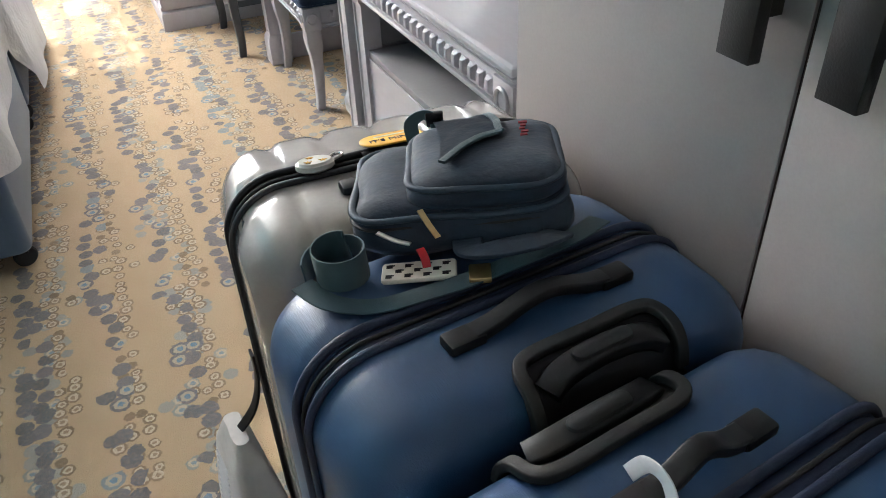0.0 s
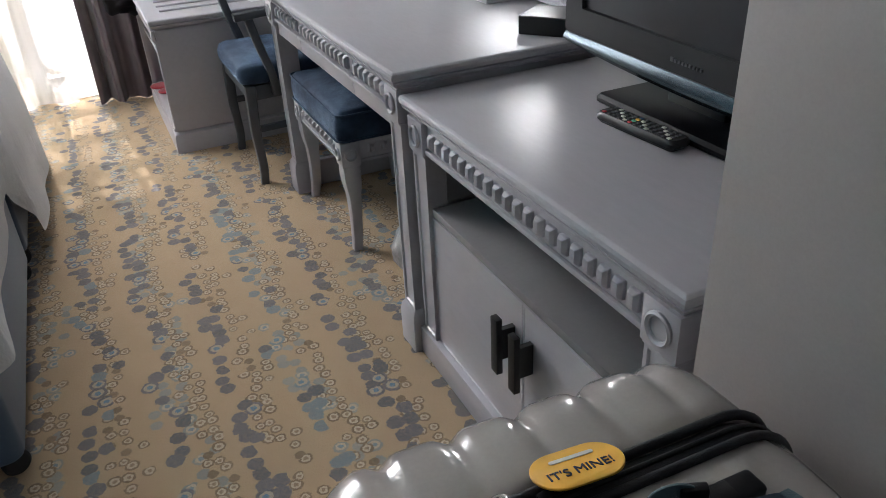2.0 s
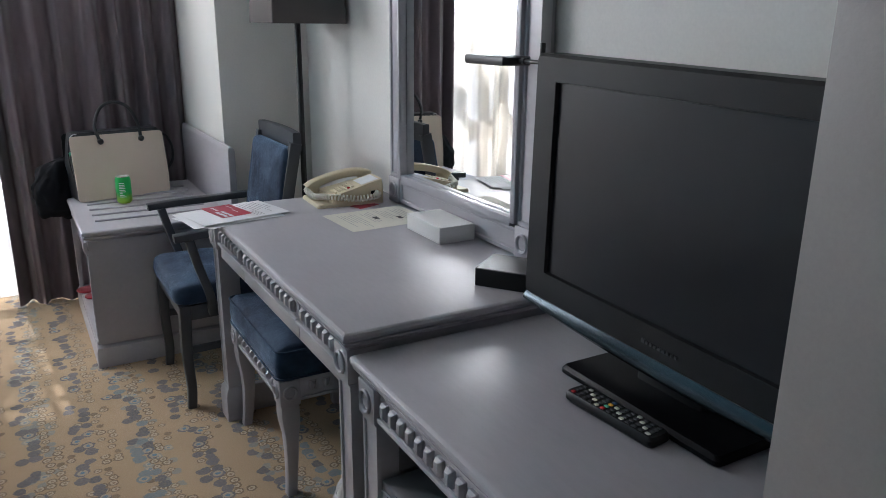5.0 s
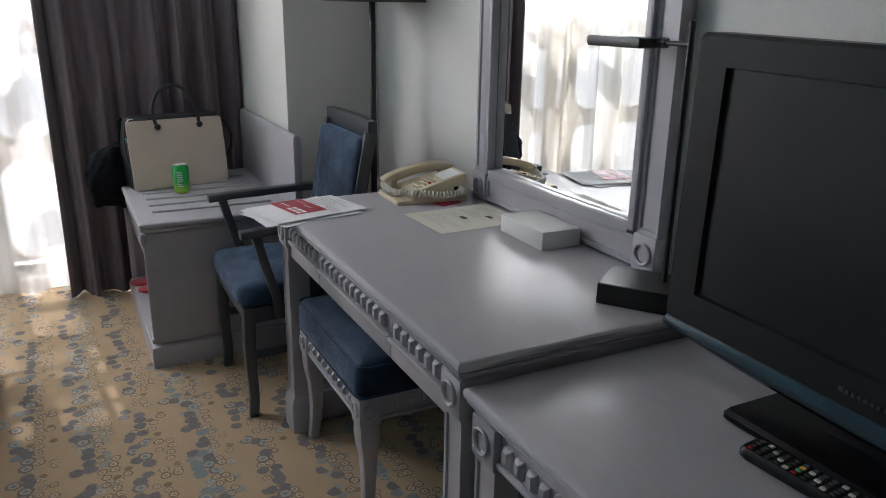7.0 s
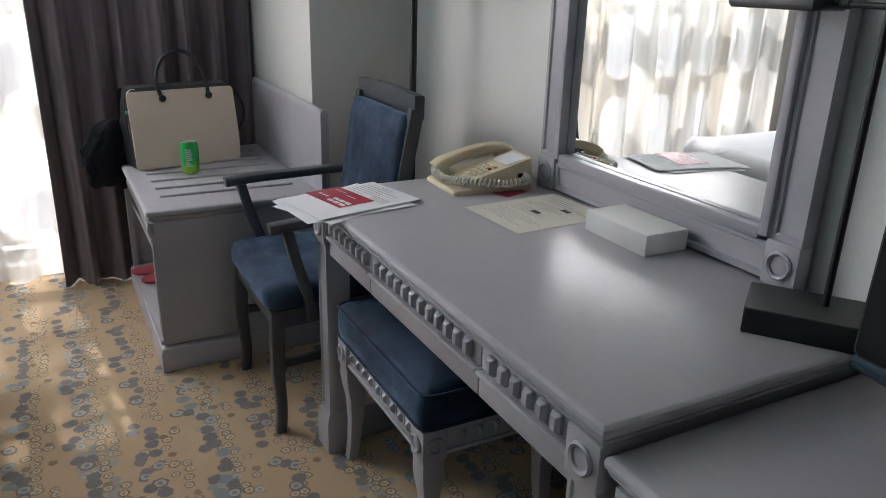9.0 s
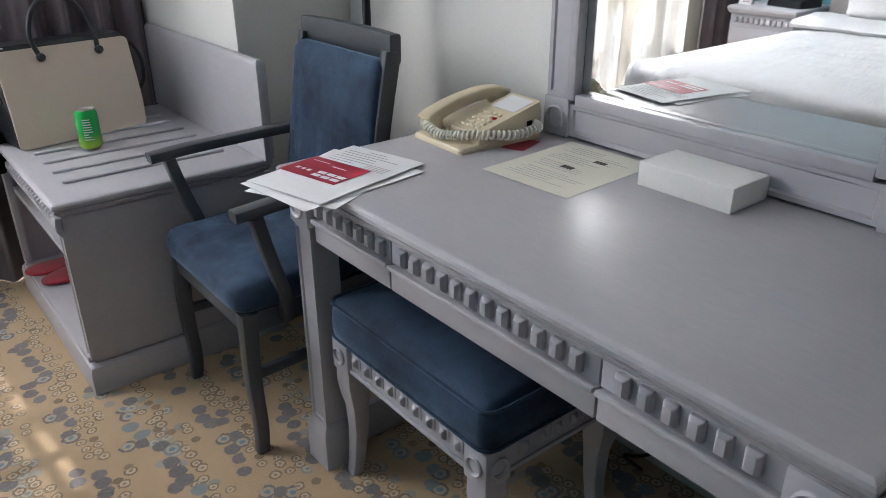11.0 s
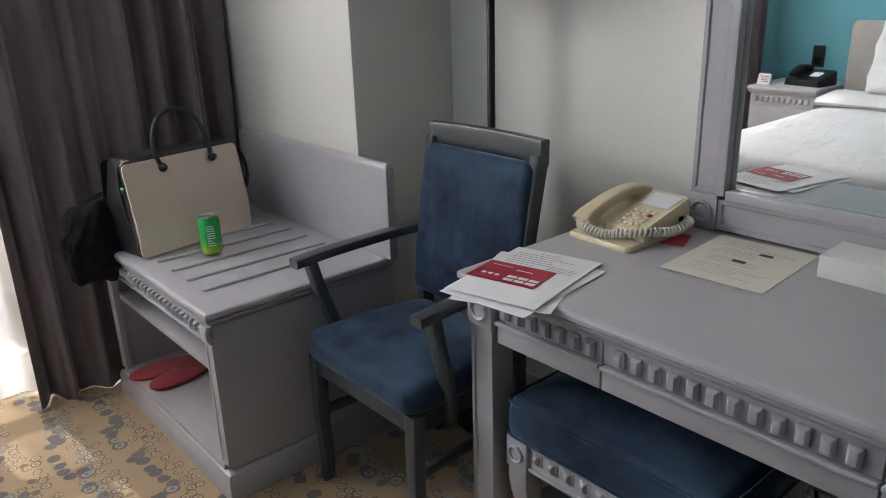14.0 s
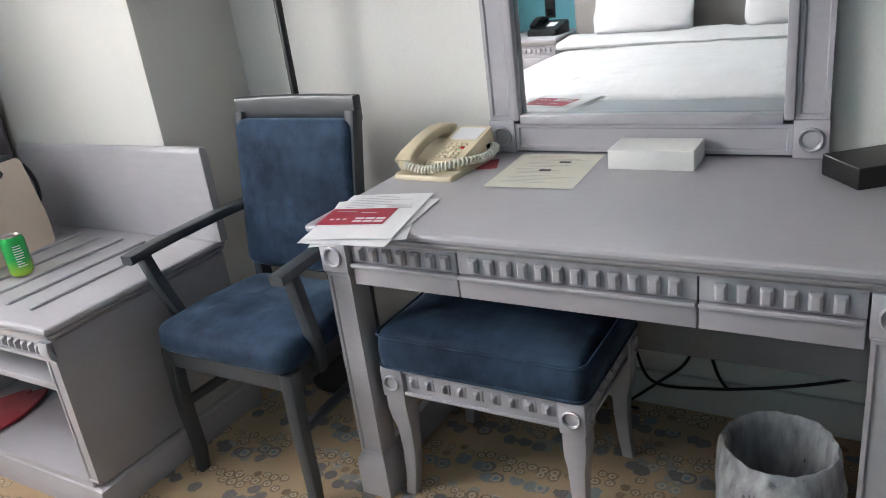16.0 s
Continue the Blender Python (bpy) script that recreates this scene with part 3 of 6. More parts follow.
def pilaster(parent, x0, y0, w, z0, z1, foot=0.0, block=0.075, thick=None, sides=()):
    """A square post with a sunk panel in front, a foot block and a rosette block."""
    t = thick or w
    top = z1 - block
    part("post", panel(x0, x0 + t, y0, y0 + w, z0 + foot, top - 0.006, (-1, 0, 0), 0.011, 0.004), GREY, parent)
    part("block", bx(x0 - 0.007, x0 + t + 0.002, y0 - 0.004, y0 + w + 0.004, top, z1, bev=0.002), GREY, parent)
    part("collar", bx(x0 - 0.004, x0 + t, y0 - 0.002, y0 + w + 0.002, top - 0.006, top - 0.0005, bev=0.002), GREY, parent)
    rosette(parent, x0 - 0.007, y0 + w / 2, (top + z1) / 2, min(w, block) * 0.43)
    if foot:
        bm = bmesh.new()
        e = 0.012
        slab(bm, x0 - e, x0 + t + e, y0 - e, y0 + w + e, [(0, z0), (0, z0 + foot - 0.028), (0.003, z0 + foot - 0.022), (0.003, z0 + foot - 0.014), (e, z0 + foot)], 0.003, 2)
        part("foot", bm, GREY, parent)


# ---- desk ----
DX, DY, DL, DH = 0.578, 1.985, 1.235, 0.766
DD = WX - 0.006 - DX
desk = thing("desk", pose(DX, DY, 0), "lavender-grey lacquered writing desk with dentil moulding and three drawers", "desk")
moulded_top(desk, DD, DL, DH)
for y in (0.022, DL - 0.022 - 0.066):
    pilaster(desk, 0.022, y, 0.066, 0.0, DH - 0.0442, 0.125, 0.078)
part("side_panel", bx(0.090, DD - 0.02, 0.030, 0.052, 0.60, DH - 0.0445), GREY, desk)
part("side_panel", bx(0.090, DD - 0.02, DL - 0.052, DL - 0.030, 0.60, DH - 0.0445), GREY, desk)
for y in (0.034, DL - 0.058):
    part("plinth_rail", bx(0.102, DD - 0.07, y, y + 0.024, 0.0, 0.105, bev=0.003), GREY, desk)
    part("back_post", bx(DD - 0.07, DD - 0.022, y - 0.008, y + 0.04, 0.0, 0.60, bev=0.003), GREY, desk)
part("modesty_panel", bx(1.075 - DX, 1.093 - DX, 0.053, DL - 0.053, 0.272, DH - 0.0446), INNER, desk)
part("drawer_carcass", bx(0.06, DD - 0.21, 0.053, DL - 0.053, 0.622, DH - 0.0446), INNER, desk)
cuts = [0.0945, 0.364, 0.860, DL - 0.0945]
tooth0 = None
for a, b in zip(cuts, cuts[1:]):
    dr = part("drawer", bx(0.030, 0.058, a + 0.002, b - 0.002, 0.612, 0.664, bev=0.002), GREY, desk)
    part("drawer_moulding", bx(0.020, 0.0298, a + 0.002, b - 0.002, 0.657, 0.667, bev=0.003), GREY, dr)
    part("frieze", bx(0.034, 0.058, a + 0.002, b - 0.002, 0.6675, DH - 0.0445, bev=0.001), GREY, dr)
    tooth0 = dentils(desk, tooth0, 0.034, a + 0.004, b - 0.004, 0.691, 0.0378)

# ---- television cabinet ----
CX, CY, CL, CH = 0.594, 1.060, 0.937, 0.716
CD = WX - 0.006 - CX
cab = thing("tv_cabinet", pose(CX, CY, 0), "lavender-grey lacquered television cabinet with open niche and two doors", "cabinet")
moulded_top(cab, CD, CL, CH)
for y in (0.020, CL - 0.020 - 0.068):
    pilaster(cab, 0.020, y, 0.068, 0.085, CH - 0.0442, 0.0, 0.078, thick=0.05)
part("frieze", bx(0.028, 0.05, 0.092, CL - 0.092, 0.606, CH - 0.0445), GREY, cab)
part("frieze_moulding", bx(0.018, 0.0278, 0.092, CL - 0.092, 0.600, 0.612, bev=0.003), GREY, cab)
dentils(cab, None, 0.028, 0.096, CL - 0.096, 0.637, 0.0365)
part("side", bx(0.05, CD - 0.01, 0.022, 0.042, 0.0, CH - 0.0445), GREY, cab)
part("side", bx(0.05, CD - 0.01, CL - 0.042, CL - 0.022, 0.0, CH - 0.0445), GREY, cab)
# niche faces take the darkened grey with the recess shade painted in
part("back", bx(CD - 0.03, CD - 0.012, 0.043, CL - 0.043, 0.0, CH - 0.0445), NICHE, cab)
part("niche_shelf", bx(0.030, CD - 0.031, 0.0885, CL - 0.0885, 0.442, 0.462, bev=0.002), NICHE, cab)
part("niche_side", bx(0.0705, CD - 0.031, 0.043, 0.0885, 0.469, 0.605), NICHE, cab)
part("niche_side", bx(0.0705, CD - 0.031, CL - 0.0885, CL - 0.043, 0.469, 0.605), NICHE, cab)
part("plinth", bx(0.012, CD - 0.031, 0.004, CL - 0.004, 0.0, 0.084, bev=0.004), GREY, cab)
mid = CL / 2 - 0.031
for a, b, hy in ((0.0895, mid - 0.0015, mid - 0.034), (mid + 0.0015, CL - 0.0895, mid + 0.034)):
    door = part("door", panel(0.028, 0.048, a, b, 0.087, 0.440, (-1, 0, 0), 0.004, 0.0012), GREY, cab)
    hb = bmesh.new()
    box(hb, -0.018, -0.004, hy - 0.012, hy + 0.012, 0.270, 0.402, bev=0.0015)
    box(hb, -0.0041, 0.028, hy - 0.006, hy + 0.006, 0.300, 0.372)
    part("handle", hb, METALK, door, "black metal bar handle")

# ---- luggage bench ----
BX, BY, BL, BH = 0.235, 3.800, 0.868, 0.578
BD = 0.848 - BX
bench = thing("luggage_bench", pose(BX, BY, 0), "lavender-grey lacquered luggage bench with slatted top and back board", "bench")
moulded_top(bench, BD, BL, BH, GREY)
bm = bmesh.new()
slab(bm, BD - 0.032, BD - 0.001, -0.018, BL + 0.022, [(0.0, BH + 0.001), (0.0, 0.852), (0.003, 0.862), (0.009, 0.868)], 0.004, 2)
part("back_board", bm, GREY, bench)
strip = None
for i in range(6):
    if strip is None:
        b0 = bmesh.new()
        slab(b0, 0.0, 0.46, -0.009, 0.009, [(0, 0), (0, 0.005), (0.003, 0.008)], 0.006, 3)
        strip = part("slat", b0, GREY, bench, loc=(0.068, 0.157, BH + 0.0002))
    else:
        again("slat", strip, bench, (0.068, 0.157 + 0.107 * i, BH + 0.0002))
part("side", bx(0.022, BD - 0.004, 0.018, 0.040, 0.094, BH - 0.0445), GREY, bench)
part("side", bx(0.022, BD - 0.004, BL - 0.040, BL - 0.018, 0.094, BH - 0.0445), GREY, bench)
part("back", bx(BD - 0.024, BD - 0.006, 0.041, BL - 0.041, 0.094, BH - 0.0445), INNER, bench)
part("bottom", bx(0.010, BD - 0.025, 0.041, BL - 0.041, 0.088, 0.104), GREY, bench)
part("shelf", bx(0.035, BD - 0.025, 0.041, BL - 0.041, 0.366, 0.388, bev=0.002), GREY, bench)
bm = bmesh.new()
slab(bm, 0.0, BD, 0.0, BL, [(0.002, 0.0), (0.002, 0.070), (0.006, 0.078), (0.006, 0.083), (0.014, 0.088)], 0.003, 2)
part("plinth", bm, GREY, bench)
for y in (0.016, BL - 0.016 - 0.045):
    part("post", panel(0.014, 0.034, y, y + 0.045, 0.105, 0.480, (-1, 0, 0), 0.010, 0.003), GREY, bench)
    bm = bmesh.new()
    sweep(bm, [(0.022, y + 0.0225, 0.481), (0.012, y + 0.0225, 0.497), (0.010, y + 0.0225, 0.512), (0.014, y + 0.0225, 0.5325)], 0.038, 0.016, up=(1, 0, 0))
    part("bracket", bm, GREY, bench)
part("frieze", bx(0.026, 0.0345, 0.063, BL - 0.063, 0.470, BH - 0.0445), GREY, bench)
part("frieze_moulding", bx(0.018, 0.0258, 0.063, BL - 0.063, 0.470, 0.479, bev=0.002), GREY, bench)
dentils(bench, None, 0.026, 0.066, BL - 0.066, 0.502, 0.030, w=0.017, h=0.028)

# ---- armchair at the desk ----
chair = thing("armchair", pose(0.705, 3.508, 0, 0, 0, 0), "slate-stained wooden armchair with blue velvet seat and back", "chair")
for s in (-1, 1):
    part("front_leg", rod(arc([(-0.200, s * 0.212, 0.40), (-0.206, s * 0.213, 0.22), (-0.200, s * 0.210, 0.08), (-0.206, s * 0.213, 0.0)], 5), [0.042, 0.041, 0.040, 0.039, 0.038, 0.037, 0.036, 0.035, 0.034, 0.034, 0.033, 0.033, 0.032, 0.032, 0.031, 0.031], [0.042, 0.041, 0.040, 0.039, 0.038, 0.037, 0.036, 0.035, 0.034, 0.034, 0.033, 0.033, 0.032, 0.032, 0.031, 0.031], up=(1, 0, 0)), CHAIRW, chair)
    part("back_leg", rod(arc([(0.205, s * 0.190, 0.0), (0.180, s * 0.190, 0.20), (0.172, s * 0.190, 0.42), (0.192, s * 0.195, 0.68), (0.240, s * 0.200, 0.945)], 6), 0.044, 0.030, up=(0, 1, 0)), CHAIRW, chair)
    part("side_rail", rod([(-0.20, s * 0.208, 0.368), (0.17, s * 0.188, 0.368)], 0.024, 0.056), CHAIRW, chair)
    part("side_stretcher", rod([(-0.20, s * 0.210, 0.225), (0.175, s * 0.190, 0.225)], 0.018, 0.026), CHAIRW, chair)
    part("armrest", rod(arc([(-0.222, s * 0.258, 0.660), (-0.12, s * 0.258, 0.667), (0.02, s * 0.252, 0.672), (0.13, s * 0.232, 0.680), (0.196, s * 0.200, 0.688)], 5), 0.040, 0.026), CHAIRW, chair)
    part("arm_post", rod(arc([(-0.172, s * 0.256, 0.650), (-0.150, s * 0.250, 0.56), (-0.115, s * 0.236, 0.44), (-0.105, s * 0.224, 0.36)], 5), 0.036, 0.030, up=(1, 0, 0)), CHAIRW, chair)
part("front_rail", rod([(-0.205, -0.205, 0.378), (-0.205, 0.205, 0.378)], 0.024, 0.056), CHAIRW, chair)
part("back_rail", rod([(0.172, -0.18, 0.376), (0.172, 0.18, 0.376)], 0.024, 0.060), CHAIRW, chair)
part("lower_back_rail", rod([(0.176, -0.18, 0.510), (0.176, 0.18, 0.510)], 0.022, 0.040), CHAIRW, chair)
crest = [(0.244 + 0.010 * (1 - (k / 5) ** 2), k / 5 * 0.213, 0.950 + 0.003 * (1 - (k / 5) ** 2)) for k in range(-5, 6)]
part("crest_rail", rod(crest, 0.030, 0.070), CHAIRW, chair)
bm = cushion(-0.232, 0.168, -0.234, 0.234, 0.405, 0.477, 0.05, 0.018)
for v in bm.verts:
    if v.co.x > -0.05:
        v.co.y *= 1 - 0.17 * (v.co.x + 0.05) / 0.218
part("seat", bm, VELVET, chair, "blue velvet seat pad", sharp=60)
bm = cushion(-0.212, 0.214, -0.204, 0.204, 0.0, 0.046, 0.030, 0.014)
bm.transform(pose(0.206, 0, 0.712, 0, -80.5, 0))
part("backrest", bm, VELVET, chair, "blue velvet back pad", sharp=60)

# ---- stool under the desk ----
SX0, SX1, SY0, SY1 = -0.192, 0.192, -0.262, 0.262
stool = thing("dressing_stool", pose(0.812, 2.845, 0), "lavender-grey dressing stool with blue velvet cushion and dentil frame", "stool")
part("front_rail", bx(SX0 + 0.010, SX0 + 0.034, SY0 + 0.05, SY1 - 0.05, 0.312, 0.384, bev=0.003), GREY, stool)
part("back_rail", bx(SX1 - 0.034, SX1 - 0.010, SY0 + 0.05, SY1 - 0.05, 0.312, 0.384, bev=0.003), GREY, stool)
part("side_rail", bx(SX0 + 0.05, SX1 - 0.05, SY0 + 0.010, SY0 + 0.034, 0.312, 0.384, bev=0.003), GREY, stool)
part("side_rail", bx(SX0 + 0.05, SX1 - 0.05, SY1 - 0.034, SY1 - 0.010, 0.312, 0.384, bev=0.003), GREY, stool)
part("moulding", bx(SX0 + 0.004, SX0 + 0.0098, SY0 + 0.06, SY1 - 0.06, 0.312, 0.322, bev=0.002), GREY, stool)
part("moulding", bx(SX0 + 0.06, SX1 - 0.06, SY0 + 0.004, SY0 + 0.0098, 0.312, 0.322, bev=0.002), GREY, stool)
tk = part("dentil", stud(), GREY, stool, loc=(SX0 + 0.010, SY0 + 0.088, 0.351))
dentils(stool, tk, SX0 + 0.010, SY0 + 0.108, SY1 - 0.062, 0.351, 0.044)
dentils(stool, tk, SY0 + 0.010, SX0 + 0.064, SX1 - 0.064, 0.351, 0.044, 90, "x")
dentils(stool, tk, SY1 - 0.010, SX0 + 0.064, SX1 - 0.064, 0.351, 0.044, -90, "x")
part("moulding", bx(SX0 + 0.004, SX0 + 0.0098, SY0 + 0.06, SY1 - 0.06, 0.375, 0.384, bev=0.002), GREY, stool)
part("moulding", bx(SX0 + 0.06, SX1 - 0.06, SY0 + 0.004, SY0 + 0.0098, 0.375, 0.384, bev=0.002), GREY, stool)
for x, fx in ((SX0 + 0.030, -1), (SX1 - 0.030, 1)):
    for y, fy in ((SY0 + 0.030, -1), (SY1 - 0.030, 1)):
        part("corner_block", bx(x - 0.031, x + 0.031, y - 0.031, y + 0.031, 0.304, 0.3845, bev=0.003), GREY, stool)
        bm = bmesh.new()
        prof = [(0.303, 0.054, 0.0), (0.27, 0.056, 0.0), (0.235, 0.052, 0.002), (0.20, 0.042, 0.004), (0.13, 0.036, 0.004), (0.06, 0.032, 0.000), (0.0, 0.030, -0.006)]
        rings = [[(x - fx * s + a, y - fy * s + b, z) for a, b in rrect(-w / 2, w / 2, -w / 2, w / 2, 0.004, 2)] for z, w, s in prof]
        skin(bm, rings)
        part("leg", bm, GREY, stool)
        rosette(stool, x - 0.031, y, 0.345, 0.024) if fx < 0 else None
        rosette(stool, x, y + fy * 0.031, 0.345, 0.024, 90 if fy < 0 else -90)
part("cushion", cushion(SX0 - 0.004, SX1 + 0.004, SY0 - 0.004, SY1 + 0.004, 0.386, 0.486, 0.03, 0.018), VELVET, stool, "blue velvet box cushion", sharp=60)
for z, o in ((0.474, 0.000), (0.392, 0.002)):
    part("piping", rod([(a, b, z) for a, b in rrect(SX0 - 0.004 - o, SX1 + 0.004 + o, SY0 - 0.004 - o, SY1 + 0.004 + o, 0.03, 4)], 0.0035, seg=6, close=True), VELVET, stool)

# ---- wall mirror standing on the desk ----
MY0, MY1, MZ1 = 2.192, 3.034, 1.86
MF = 1.196
mir = thing("mirror", pose(MF, (MY0 + MY1) / 2, DH), "tall wall mirror in a fluted lavender-grey frame on the desk", "mirror")
yo, zo = (MY0 + MY1) / 2, DH
G0, G1, GZ = 2.285 - yo, 2.942 - yo, 0.872 - zo
A0, A1, ZT = MY0 - yo, MY1 - yo, MZ1 - zo
BK = WX - 0.004 - MF
part("glass", bx(0.018, 0.022, G0 - 0.01, G1 + 0.01, GZ - 0.01, ZT - 0.095), MIRROR, mir, "clear silvered mirror glass")
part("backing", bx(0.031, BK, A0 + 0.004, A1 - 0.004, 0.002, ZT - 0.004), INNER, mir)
for y0, y1 in ((A0, A0 + 0.070), (A1 - 0.070, A1)):
    part("stile", panel(0.0, 0.0305, y0, y1, 0.0905, ZT - 0.0905, (-1, 0, 0), 0.014, 0.005), GREY, mir)
    for z in (0.0, ZT - 0.09):
        part("corner_block", bx(-0.006, 0.0305, y0 - 0.003, y1 + 0.003, z, z + 0.09, bev=0.003), GREY, mir)
        rosette(mir, -0.006, (y0 + y1) / 2, z + 0.045, 0.031)
for z0, z1 in ((0.006, 0.080), (ZT - 0.080, ZT - 0.006)):
    part("rail", panel(0.0, 0.0305, A0 + 0.0735, A1 - 0.0735, z0, z1, (-1, 0, 0), 0.014, 0.005), GREY, mir)
for y0, y1 in ((A0 + 0.0703, G0), (G1, A1 - 0.0703)):
    part("bead", bx(-0.011, 0.0179, y0, y1, 0.0907, ZT - 0.0907, bev=0.004), GREY, mir)
part("bead", bx(-0.009, 0.0179, G0 + 0.0005, G1 - 0.0005, 0.0803, GZ, bev=0.004), GREY, mir)

# ---- wardrobe ----
RX, RY1, RY0 = 0.580, 1.020, -1.2
ward = thing("wardrobe", pose(RX, RY1, 0), "tall warm-grey laminate wardrobe with black pull handles", "wardrobe")
part("side_panel", bx(0.024, WX - 0.004 - RX, -0.030, 0.0, 0.0, 2.50), WARD, ward)
part("body", bx(0.024, WX - 0.004 - RX, RY0 - RY1, -0.031, 0.0, 2.50), WARD, ward)
seam = 0.479 - RY1
for a, b, hy in ((seam + 0.003, 0.0, seam + 0.048), (seam - 0.56, seam - 0.003, seam - 0.076), (RY0 - RY1, seam - 0.566, None)):
    d = part("door", bx(0.002, 0.0235, a, b, 0.06, 2.49, bev=0.0012), WARD, ward)
    if hy is not None:
        hb = bmesh.new()
        box(hb, -0.042, -0.026, hy - 0.022, hy + 0.022, 0.926, 1.126, bev=0.0015)
        box(hb, -0.0262, 0.002, hy - 0.010, hy + 0.010, 0.965, 1.076)
        part("handle", hb, METALK, d, "black metal pull handle")
part("seam_strip", bx(0.006, 0.0236, seam - 0.0025, seam + 0.0025, 0.06, 2.49), DARKSEAM, ward)

# ---- curtains ----
def folds(x0, x1, y, z0, z1, wave, deep, seed, n=220, rows=16, flare=0.3):
    """Hanging cloth with irregular folds that change a little on the way down."""
    bm = bmesh.new()
    rnd = random.Random(seed)
    ph = [rnd.uniform(0, 6.28) for _ in range(4)]
    rings = []
    for j in range(rows + 1):
        v = j / rows
        row = []
        for i in range(n + 1):
            u = i / n
            x = x0 + (x1 - x0) * u
            w = x / wave * 6.2832
            k = 0.75 + 0.25 * math.sin(u * 9 + ph[0])
            yy = deep * k * (math.sin(w + ph[1] + 0.5 * math.sin(w * 0.37 + ph[2]) + 0.35 * v * math.sin(u * 5)) + 0.28 * math.sin(2.3 * w + ph[3] + v))
            yy *= 1 + flare * (1 - v)
            xx = x + 0.012 * math.sin(w * 0.5 + 2.2 * v + ph[2]) * (1 - v)
            row.append((xx, y + yy, z0 + (z1 - z0) * v + (0.003 * math.sin(w * 0.4 + ph[0]) if j == 0 else 0)))
        rings.append(row)
    skin(bm, rings, cap=False, loop=False)
    return bm


solo("sheer_curtain", folds(-2.15, 0.03, 4.865, 0.012, 2.46, 0.215, 0.036, 3, n=420), SHEER, "floor-length white voile curtain across the bright window", "curtain", sharp=80)
solo("blackout_curtain", folds(-0.022, 0.862, 4.750, 0.004, 2.46, 0.118, 0.038, 8, n=260), DRAPE, "gathered plum-grey blackout curtain beside the pillar", "curtain", sharp=80, group="blackout curtains")
solo("blackout_curtain", folds(-2.45, -1.98, 4.75, 0.004, 2.46, 0.115, 0.040, 5, n=160), DRAPE, "gathered plum-grey blackout curtain near the nightstand", "curtain", sharp=80, group="blackout curtains")
rail = thing("curtain_rail", pose(-0.8, 4.74, 2.475), "slim white curtain track under the ceiling", "curtain rail", kind="structure")
part("track", bx(-1.72, 1.64, -0.10, 0.09, 0.0, 0.03, bev=0.003), ALU, rail)
part("bracket", bx(-1.0, -0.97, -0.02, 0.02, 0.03, 0.1445), ALU, rail)
part("bracket", bx(0.97, 1.0, -0.02, 0.02, 0.03, 0.1445), ALU, rail)

# ---- bed ----
FX = -0.335     # foot side
bed = thing("bed", pose(FX - 1.0, 3.02, 0), "wide twin-base bed with blue fabric base on black castors", "bed")
for y0, y1 in ((1.985, 3.00), (3.03, 4.04)):
    bm = bmesh.new()
    slab(bm, -0.99, 0.985, y0 - 3.02, y1 - 3.02, [(0.004, 0.062), (0.0, 0.07), (0.0, 0.30), (0.004, 0.315)], 0.035, 5)
    part("base", bm, BASEB, bed, "blue fabric divan base")
    bm = bmesh.new()
    slab(bm, -0.99, 0.975, y0 - 3.02 + 0.012, y1 - 3.02 - 0.012, [(0.02, 0.316), (0.0, 0.335), (0.0, 0.455), (0.02, 0.475)], 0.06, 5)
    part("mattress", bm, LINEN, bed)
    for x in (-0.90, 0.955):
        for y in (y0 - 3.02 + 0.045, y1 - 3.02 - 0.045):
            w = part("castor", turned([(0.006, -0.014), (0.026, -0.013), (0.031, -0.006), (0.031, 0.006), (0.026, 0.013), (0.006, 0.014)], 20, pose(x, y, 0.031, 90, 0, 25)), RUBBER, bed, "black castor wheel")
            part("stem", bx(x - 0.012, x + 0.012, y - 0.012, y + 0.012, 0.045, 0.0615), BLACK, w)
bm = bmesh.new()
slab(bm, -1.06, -0.995, -1.10, 1.10, [(0.004, 0.0), (0.0, 0.01), (0.0, 1.02), (0.02, 1.05)], 0.03, 5)
part("headboard", bm, HEADB, bed, "taupe fabric headboard")


